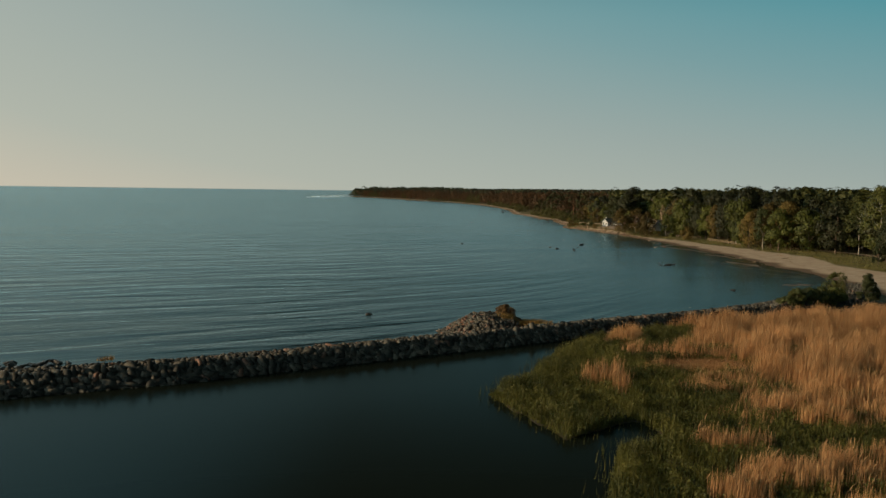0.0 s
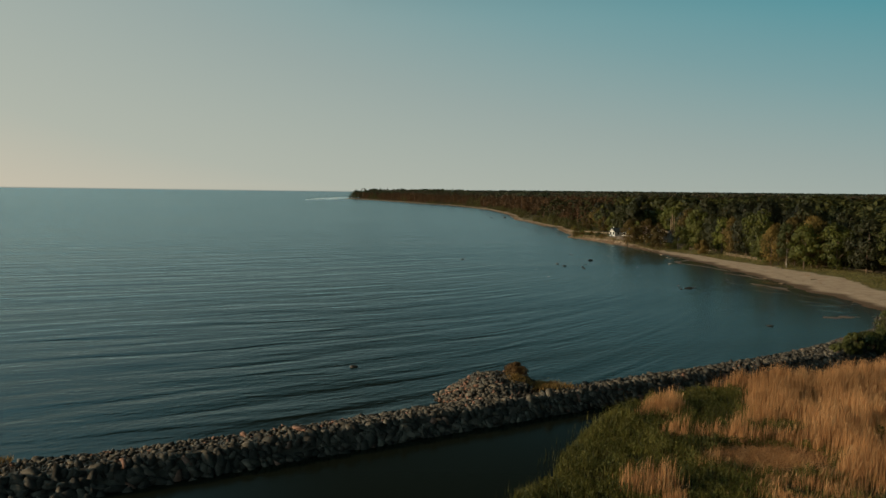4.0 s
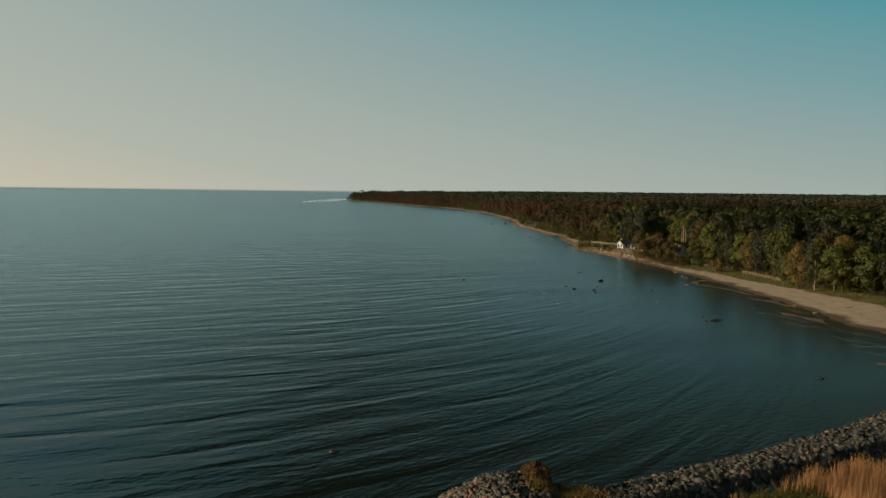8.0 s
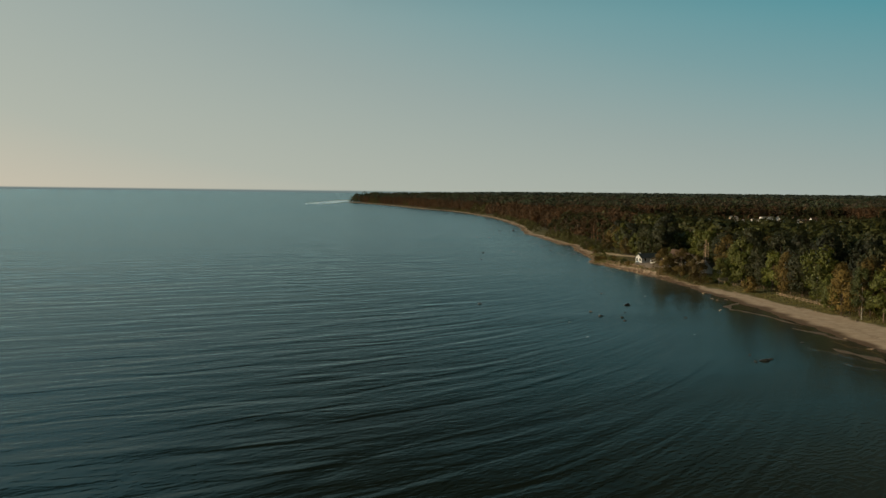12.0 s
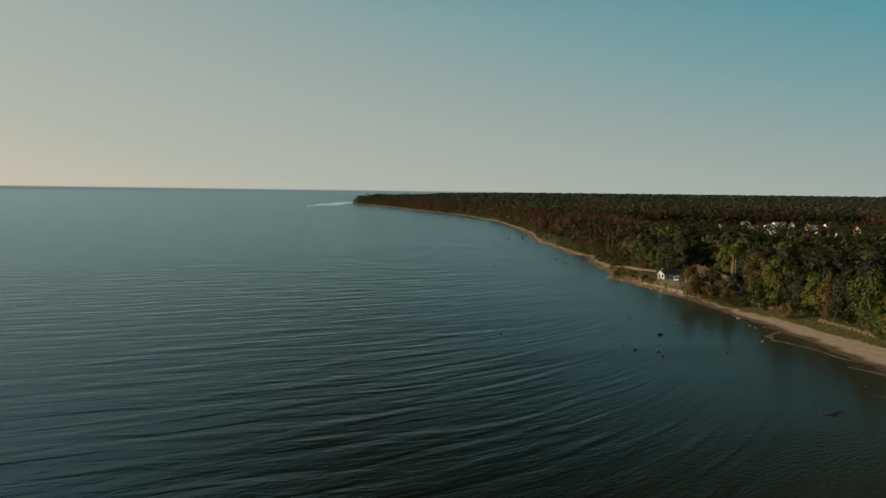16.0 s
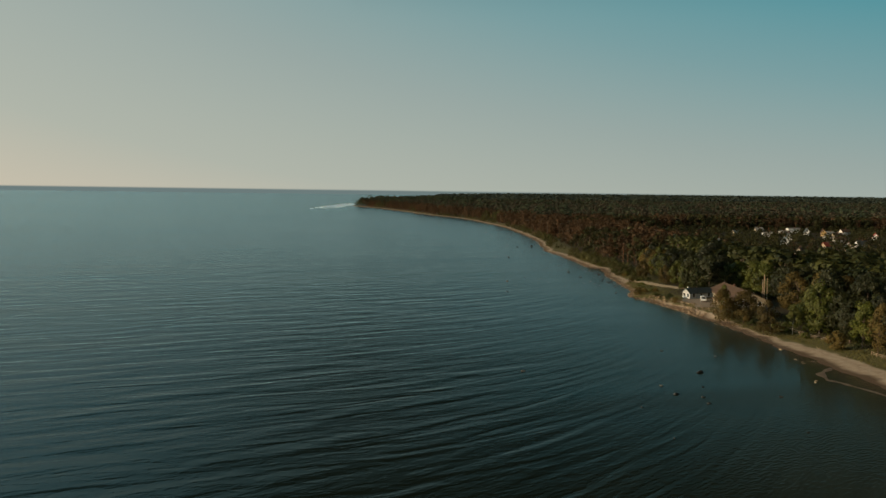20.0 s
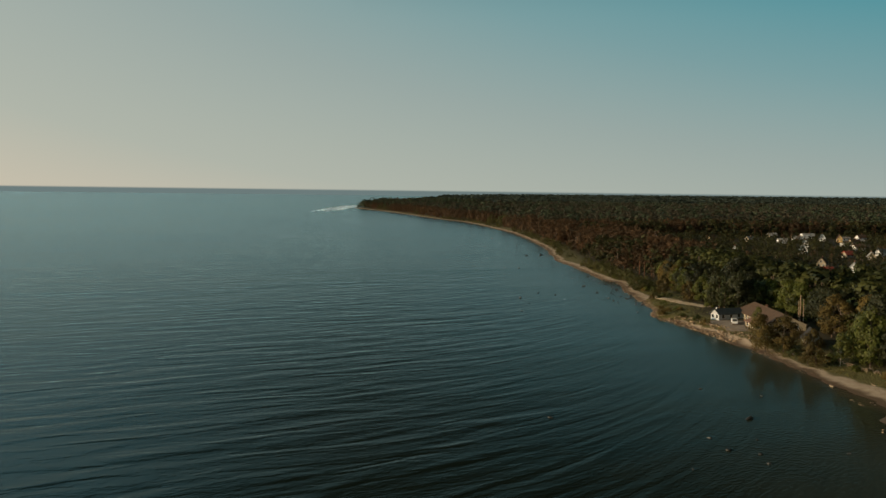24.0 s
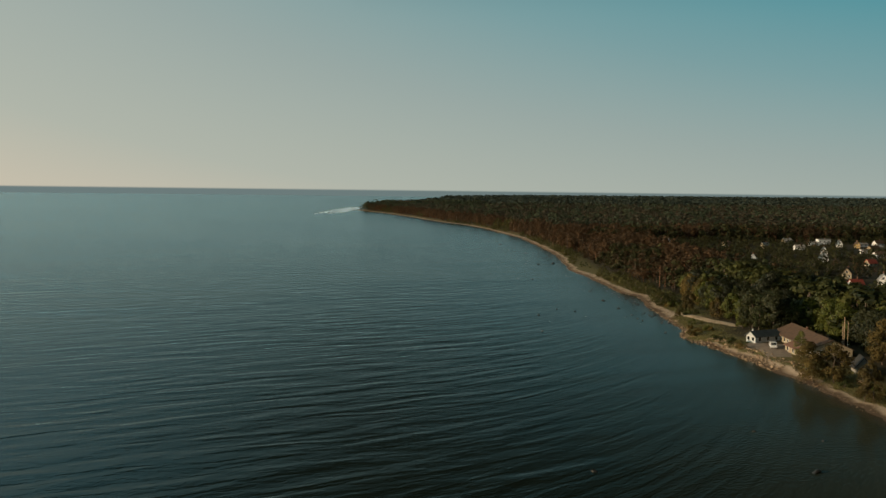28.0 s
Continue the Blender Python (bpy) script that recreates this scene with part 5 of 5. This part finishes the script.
for i in range(44):
    by = rb.uniform(355, 620)
    bx = float(shore_x(by)) + float(np.interp(by, BY, BW)) + rb.uniform(1.0, 9)
    if 398 < by < 466 and bx > 73:
        continue
    bush("shore_bush", "low scrubby bush at the head of the shore", bx, by, land_height(bx, by), rb.uniform(0.9, 2.0), rb.uniform(1.0, 2.4),
         rb.choice([LEAF_BIRCH, LEAF_BROWN, LEAF_GREEN]), 400 + i, 14, 44, 0.32)


# ---- houses ----
def gable_house(name, label, x, y, turn, length, width, wall_h, rise, wall, roof, category="house", windows=True, chimney=True, z=None):
    """A house with its ridge along its own x axis, standing at its own middle."""
    h = thing(name, label, category, (x, y, land_height(x, y) if z is None else z), turn)
    L, W, t = length / 2, width / 2, 0.25
    bm = bmesh.new()
    for sx in (-1, 1):
        g = prism([(-W, -0.5), (W, -0.5), (W, wall_h), (0, wall_h + rise), (-W, wall_h)], t)
        bmesh.ops.rotate(g, verts=g.verts, cent=(0, 0, 0), matrix=Matrix.Rotation(radians(90), 3, "Z"))
        bmesh.ops.translate(g, verts=g.verts, vec=(L if sx > 0 else -L + t, 0, 0))
        me = bpy.data.meshes.new("gable_wall")
        g.to_mesh(me)
        g.free()
        me.materials.append(wall)
        put(new("gable_wall", me), h)
    for sy in (-1, 1):
        y0, y1 = (W - t, W) if sy > 0 else (-W, -W + t)
        part("side_wall", boxed(-L + t, L - t, y0, y1, -0.5, wall_h), wall, h)
    bm.free()
    over = 0.45
    slope = math.hypot(W, rise)
    for sy in (-1, 1):
        ey, ez = sy * (W + over), wall_h - over * rise / W
        rb_ = bmesh.new()
        v = [rb_.verts.new(p) for p in ((-L - over, 0, wall_h + rise + 0.03), (L + over, 0, wall_h + rise + 0.03), (L + over, ey, ez + 0.03), (-L - over, ey, ez + 0.03))]
        u = [rb_.verts.new((p.co.x, p.co.y, p.co.z + 0.2)) for p in v]
        rb_.faces.new(v)
        rb_.faces.new(u[::-1])
        for i in range(4):
            rb_.faces.new((v[i], u[i], u[(i + 1) % 4], v[(i + 1) % 4]))
        bmesh.ops.recalc_face_normals(rb_, faces=rb_.faces)
        part("roof", rb_, roof, h)
    if chimney:
        part("chimney", boxed(L * 0.2, L * 0.2 + 0.6, -0.3, 0.3, wall_h + rise * 0.6, wall_h + rise + 0.9), PLASTER_DARK, h)
    if windows:
        spots = []
        n = max(2, int(length // 3.2))
        dx = -L + length / n
        door = part("door", boxed(dx - 0.45, dx + 0.45, W - 0.02, W + 0.06, 0.0, min(2.0, wall_h - 0.1)), WOOD, h, "wooden door")
        part("handle", boxed(dx + 0.3, dx + 0.36, W + 0.06, W + 0.12, 0.95, 1.05), RIM, door)
        for i in range(n):
            wx = -L + length * (i + 0.5) / n
            for sy in (-1, 1):
                spots.append((wx, sy * W, 0))
        for sx in (-1, 1):
            for wy in (-width / 4, width / 4):
                spots.append((sx * L, wy, 90))
            if rise > 3:
                spots.append((sx * L, 0.0, 91))
        for wx, wy, face in spots:
            zc = wall_h * 0.55 if face != 91 else wall_h + rise * 0.3
            if face == 0:
                s = 1 if wy > 0 else -1
                f = part("window_frame", boxed(wx - 0.6, wx + 0.6, wy - 0.02, wy + 0.05, zc - 0.7, zc + 0.7) if s > 0
                         else boxed(wx - 0.6, wx + 0.6, wy - 0.05, wy + 0.02, zc - 0.7, zc + 0.7), WHITE, h)
                part("pane", boxed(wx - 0.5, wx + 0.5, min(wy + 0.03 * s, wy + 0.07 * s), max(wy + 0.03 * s, wy + 0.07 * s), zc - 0.6, zc + 0.6), GLASS, f)
            else:
                s = 1 if wx > 0 else -1
                f = part("window_frame", boxed(min(wx - 0.02 * s, wx + 0.05 * s), max(wx - 0.02 * s, wx + 0.05 * s), wy - 0.6, wy + 0.6, zc - 0.7, zc + 0.7), WHITE, h)
                part("pane", boxed(min(wx + 0.03 * s, wx + 0.07 * s), max(wx + 0.03 * s, wx + 0.07 * s), wy - 0.5, wy + 0.5, zc - 0.6, zc + 0.6), GLASS, f)
    return h


PAINTS = {"WHITE": WHITE, "CREAM": CREAM, "YELLOW": YELLOW, "ROOF_GREY": ROOF_GREY, "ROOF_DARK": ROOF_DARK, "ROOF_BROWN": ROOF_BROWN, "ROOF_RED": ROOF_RED}
for hx, hy, turn, length, width, wh, rise, wall, roof, label in HOUSES:
    gable_house("house", label, hx, hy, turn, length * 0.66, width * 0.64, wh * 0.74, rise * 0.74, PAINTS[wall], PAINTS[roof])

# the restaurant by the shore, its annexe and the white kiosk
gable_house("restaurant", "long low shore building with a brown roof", 93.6, 443, 88, 36, 12, 2.1, 2.7, CREAM, ROOF_BROWN, "building")
gable_house("annexe", "lower annexe with a dark red-brown roof", 86.0, 432.5, 90, 9, 5.0, 1.8, 0.9, CREAM, PLASTER_DARK, "building", chimney=False)
gable_house("kiosk", "small white hut with a dark roof by the yard", 82.5, 454.5, 25, 10.5, 4.2, 1.9, 1.5, KIOSK_PAINT, ROOF_DARK, "hut", chimney=False)
gable_house("boat_shed", "grey shed with a steep weathered roof among trees", 92.2, 403, 80, 5, 4.2, 1.6, 2.6, CONCRETE, ROOF_SHED, "shed", windows=False, chimney=False)
kiosk_vent = thing("roof_vent", "small white vent post on the hut's gable", "vent", (82.5 - 4.6 * math.cos(radians(25)), 454.5 - 4.6 * math.sin(radians(25)), land_height(82.5, 454.5) + 3.4), 25)
part("post", boxed(-0.16, 0.16, -0.16, 0.16, 0.0, 0.75, bevel=0.02), WHITE, kiosk_vent)
part("cap", boxed(-0.26, 0.26, -0.26, 0.26, 0.75, 0.86, bevel=0.03), ROOF_DARK, kiosk_vent)
for px, py, ph, pr in ((101.4, 436.8, 10.0, 0.21), (100.6, 436.2, 8.2, 0.13), (102.0, 435.6, 8.8, 0.13)):
    base = land_height(px, py)
    p = thing("wooden_mast", "weathered upright wooden pole beside the restaurant", "pole", (px, py, base), 0, "poles by the restaurant")
    part("pole", rod(bmesh.new(), (0, 0, -0.3), (0, 0, ph), pr, pr * 0.8, 10), WOOD, p)
    part("cap", rod(bmesh.new(), (0, 0, ph), (0, 0, ph + 0.2), pr * 1.15, pr * 0.7, 10), WOOD, p)


def sheet(name, label, outline, lift, material, category):
    """A thin worn surface lying on the ground."""
    bm = bmesh.new()
    cx, cy = sum(p[0] for p in outline) / len(outline), sum(p[1] for p in outline) / len(outline)
    rings = []
    for q in (0.0, 0.35, 0.7, 1.0):
        rings.append([bm.verts.new((cx + (x - cx) * q, cy + (y - cy) * q, land_height(cx + (x - cx) * q, cy + (y - cy) * q) + (lift if q < 1 else -0.1))) for x, y in outline])
    n = len(outline)
    for a, b in zip(rings, rings[1:]):
        for i in range(n):
            bm.faces.new((a[i], b[i], b[(i + 1) % n], a[(i + 1) % n]))
    bmesh.ops.remove_doubles(bm, verts=bm.verts, dist=0.001)
    bmesh.ops.recalc_face_normals(bm, faces=bm.faces)
    me = bpy.data.meshes.new(name)
    bm.to_mesh(me)
    bm.free()
    me.materials.append(material)
    for p in me.polygons:
        p.use_smooth = True
    return tagged(new(name, me), label, category, kind="structure")


sheet("yard", "worn gravel yard in front of the restaurant", [(73.5, 424), (75, 436), (73, 446), (76, 452), (84, 451), (88, 447), (87, 436), (84, 434), (82, 424)], 0.25, GRAVEL, "yard")
sheet("track", "pale sandy track leading to the shore", [(70, 530), (74, 522), (78, 504), (84, 493), (90, 490), (88, 496), (82, 506), (79, 524), (74, 536)], 0.25, PATH_SAND, "track")


sheet("footpath", "pale trodden footpath between the beach grass and the trees", [(101.5, 303), (105, 296.5), (110, 288), (114, 276), (116.5, 262), (118.5, 249), (120, 236), (121.6, 236), (120.2, 250), (118.2, 264), (115.7, 277.5), (111.5, 289.5), (106, 298)], 0.22, PATH_SAND, "path")
SPIT_SAND = surface("spit_sand", (0.09, 0.066, 0.045), (0.23, 0.17, 0.12), 0.8, 0.8, 14, 0.2)
WET_SAND = surface("wet_sand", (0.035, 0.03, 0.022), (0.085, 0.066, 0.05), 0.14, 0.8, 14, 0.2)


def sandbar(x0, y0, x1, y1, width, bow, seed, material):
    """A thin curved bar with tapered, wandering edges."""
    r = random.Random(seed)
    bm = bmesh.new()
    rows, n = [], 22
    ax, ay = x1 - x0, y1 - y0
    length = math.hypot(ax, ay)
    nx, ny = -ay / length, ax / length
    p1, p2 = r.uniform(0, 6), r.uniform(0, 6)
    for i in range(n + 1):
        q = i / n
        off = bow * math.sin(math.pi * q) + 0.35 * math.sin(9 * q + p1)
        w = width * (math.sin(math.pi * q) ** 0.7) * (0.75 + 0.35 * math.sin(13 * q + p2)) + 0.03
        cx, cy = x0 + ax * q + nx * off, y0 + ay * q + ny * off
        rows.append([bm.verts.new((cx + nx * w * e, cy + ny * w * e, z)) for e, z in ((-1, -0.06), (-0.4, 0.025), (0.4, 0.03), (1, -0.06))])
    for p, q in zip(rows, rows[1:]):
        for i in range(3):
            bm.faces.new((p[i], p[i + 1], q[i + 1], q[i]))
    bmesh.ops.recalc_face_normals(bm, faces=bm.faces)
    me = bpy.data.meshes.new("sandbar")
    bm.to_mesh(me)
    bm.free()
    me.materials.append(material)
    for p in me.polygons:
        p.use_smooth = True
    return tagged(new("sandbar", me), "low wet sandbar just breaking the water's surface", "sandbar", kind="structure")


for i, bar in enumerate(((80.4, 279, 75.0, 305, 1.1, -0.8), (76.4, 302, 72.8, 311, 1.6, 0.5), (79.8, 324, 72.6, 308.5, 1.9, -1.5), (78.0, 229, 74.2, 247, 1.1, -0.8), (80.6, 233, 77.8, 258, 1.0, -0.7),
                         (79.5, 262, 77.4, 280, 0.8, -0.5), (76.5, 228, 71.5, 240, 0.8, -0.6), (80.5, 205, 76, 226, 1.1, -0.9), (77, 198, 71, 214, 0.9, -0.8),
                         (82.4, 213, 75.5, 220, 1.3, 0.6), (80.7, 203, 70.2, 202, 1.6, 0.7), (76.0, 192, 69.6, 195, 1.0, 0.5), (74.0, 185.5, 66.7, 183.5, 1.2, -0.5), (85.0, 209.5, 79.8, 203, 1.0, 0.4),
                         (75.0, 237, 69.5, 248, 0.9, 0.5), (81.6, 257, 76.8, 275, 0.9, -0.6), (75.8, 221, 69.3, 231, 1.0, 0.5))):
    sandbar(*bar[:4], bar[4] * (1.0 if i < 3 else 2.5), bar[5], i, SPIT_SAND if i < 3 or i in (3, 12, 15) else WET_SAND)


# ---- glint over the shoal off the headland, put in as white surf-like faces ----
# blue-white base colour holds the glint's brightness against the orange sun
GLINT_PAINT = surface("painted_glint", (0.52, 0.74, 0.92), (0.66, 0.86, 0.98), 0.6, 0.05, 8)


def surf():
    r = np.random.RandomState(17)
    n = 1800
    x, y = -246 - 36 * r.uniform(0, 1, n) ** 1.5, 2316 + r.normal(0, 105, n)
    half = r.uniform(1.5, 5, n)
    top = r.uniform(0.3, 1.5, n)
    c = np.stack([x, y, np.full(n, -0.05)], -1)
    a = np.stack([half, half * r.uniform(-0.4, 0.4, n), np.zeros(n)], -1)
    up = np.stack([np.zeros(n), r.uniform(0.4, 1.6, n), top], -1)
    V = np.stack([c - a, c + a, c + a * 0.7 + up, c - a * 0.7 + up], 1).reshape(-1, 3)
    tagged(new("surf", quad_mesh("surf", V, np.arange(n * 4).reshape(-1, 4), [GLINT_PAINT])), "white surf-like faces painting a glint over a shoal off the headland", "surf", kind="stuff")


surf()


# ---- the parked car ----
def car(x, y, turn):
    c = thing("van", "white parked van on the gravel yard", "car", (x, y, land_height(x, y) + 0.25), turn)
    body = prism([(-2.25, 0.35), (2.2, 0.35), (2.3, 0.75), (2.2, 1.0), (1.35, 1.12), (0.75, 1.75), (0.3, 1.86), (-2.05, 1.86), (-2.25, 1.6), (-2.3, 0.8)], 1.86)
    bmesh.ops.translate(body, verts=body.verts, vec=(0, -0.93, 0))
    bmesh.ops.bevel(body, geom=list(body.edges), offset=0.07, segments=2, affect="EDGES", profile=0.5)
    part("body", body, CAR_PAINT, c)
    ws = bmesh.new()
    v = [ws.verts.new(p) for p in ((1.36, -0.78, 1.17), (1.36, 0.78, 1.17), (0.82, 0.70, 1.73), (0.82, -0.70, 1.73), (1.30, -0.78, 1.10), (1.30, 0.78, 1.10), (0.74, 0.70, 1.70), (0.74, -0.70, 1.70))]
    for f in ((0, 1, 2, 3), (7, 6, 5, 4), (0, 4, 5, 1), (1, 5, 6, 2), (2, 6, 7, 3), (3, 7, 4, 0)):
        ws.faces.new([v[i] for i in f])
    part("windscreen", ws, GLASS, c)
    for s in (-1, 1):
        lo, hi = (0.925, 0.945) if s > 0 else (-0.945, -0.925)
        part("side_window", boxed(-0.2, 0.75, lo, hi, 1.15, 1.65), GLASS, c)
        part("side_window", boxed(-1.3, -0.35, lo, hi, 1.15, 1.65), GLASS, c)
        part("headlight", boxed(2.2, 2.3, s * 0.7 - 0.15, s * 0.7 + 0.15, 0.75, 0.95), CLEAR_LAMP, c)
        part("tail_light", boxed(-2.33, -2.25, s * 0.8 - 0.08, s * 0.8 + 0.08, 0.9, 1.35), RED_LAMP, c)
        for wx in (-1.45, 1.4):
            w = part("wheel", rod(bmesh.new(), (wx, s * 0.72, 0.34), (wx, s * 0.95, 0.34), 0.34, 0.34, 20), TYRE, c, "black tyre")
            part("rim", rod(bmesh.new(), (wx, s * 0.94, 0.34), (wx, s * 0.965, 0.34), 0.2, 0.18, 14), RIM, w)
    part("rear_window", boxed(-2.32, -2.24, -0.65, 0.65, 1.2, 1.65), GLASS, c)
    part("bumper", boxed(2.2, 2.36, -0.85, 0.85, 0.38, 0.58, bevel=0.03), GREY_BOARD, c)
    return c


car(80.8, 440.0, 258)


# ---- fence, benches, driftwood ----
def fence(points, label):
    f = thing("fence", label, "fence")
    for (x0, y0), (x1, y1) in zip(points, points[1:]):
        length = math.hypot(x1 - x0, y1 - y0)
        n = max(1, round(length / 2.4))
        for i in range(n + 1):
            q = i / n
            x, y = x0 + (x1 - x0) * q, y0 + (y1 - y0) * q
            z = land_height(x, y)
            if i < n or (x1, y1) == points[-1]:
                part("post", rod(bmesh.new(), (x, y, z - 0.3), (x, y, z + 1.05), 0.08, 0.07, 7), WOOD, f)
            if i < n:
                xn, yn = x0 + (x1 - x0) * (i + 1) / n, y0 + (y1 - y0) * (i + 1) / n
                zn = land_height(xn, yn)
                for hh in (0.5, 0.92):
                    part("rail", rod(bmesh.new(), (x, y, z + hh), (xn, yn, zn + hh), 0.055, 0.05, 6), WOOD, f)
    return f


fence([(97.8, 306), (97.2, 314), (96, 325), (94.8, 336.6)], "weathered wooden rail fence at the head of the beach")
fence([(90.6, 362), (89.6, 371), (88.2, 382), (86.5, 392)], "weathered wooden rail fence at the head of the beach")


def bench(x, y, turn):
    b = thing("bench_table", "weathered wooden picnic table with benches", "picnic table", (x, y, land_height(x, y) + 0.02), turn, "picnic tables by the beach")
    part("tabletop", boxed(-0.9, 0.9, -0.38, 0.38, 0.70, 0.76, bevel=0.01), WOOD, b)
    for s in (-1, 1):
        part("seat", boxed(-0.9, 0.9, s * 0.72 - 0.14, s * 0.72 + 0.14, 0.42, 0.47, bevel=0.01), WOOD, b)
        leg = bmesh.new()
        rod(leg, (s * 0.65, -0.75, 0), (s * 0.65, -0.2, 0.7), 0.05, 0.05, 6)
        rod(leg, (s * 0.65, 0.75, 0), (s * 0.65, 0.2, 0.7), 0.05, 0.05, 6)
        rod(leg, (s * 0.65, -0.8, 0.42), (s * 0.65, 0.8, 0.42), 0.04, 0.04, 6)
        part("leg_frame", leg, WOOD, b)


for bx, by, bt in ((94.5, 354, 20), (92.5, 360.5, 70), (92.2, 364.5, 10)):
    bench(bx, by, bt)


def driftwood(x, y, turn, length):
    r = random.Random(int(x * 10 + y))
    bm = bmesh.new()
    p = Vector((-length / 2, 0, 0.1))
    for i in range(4):
        q = Vector((-length / 2 + length * (i + 1) / 4, r.uniform(-0.12, 0.12), 0.1 + r.uniform(0, 0.06)))
        rod(bm, p, q, 0.13 - 0.02 * i, 0.11 - 0.02 * i, 7)
        p = q
    rod(bm, (0, 0, 0.12), (0.4, 0.35, 0.5), 0.05, 0.02, 6)
    me = bpy.data.meshes.new("driftwood")
    bm.to_mesh(me)
    bm.free()
    me.materials.append(WOOD)
    ob = new("driftwood", me)
    ob.matrix_basis = pose(x, y, land_height(x, y), 0, 0, turn)
    tagged(ob, "bleached driftwood log lying on the sand", "driftwood", "driftwood on the beach")


for dx, dy, dt, dl in ((92, 252, 20, 2.4), (90, 243, 70, 1.8), (95, 283, 60, 3.0), (95.5, 290, 30, 2.6), (91, 310, 15, 1.6), (94, 262, 140, 1.6), (88, 335, 40, 1.8), (86, 348, 100, 1.5), (92, 300, 80, 2.0)):
    driftwood(dx, dy, dt, dl)
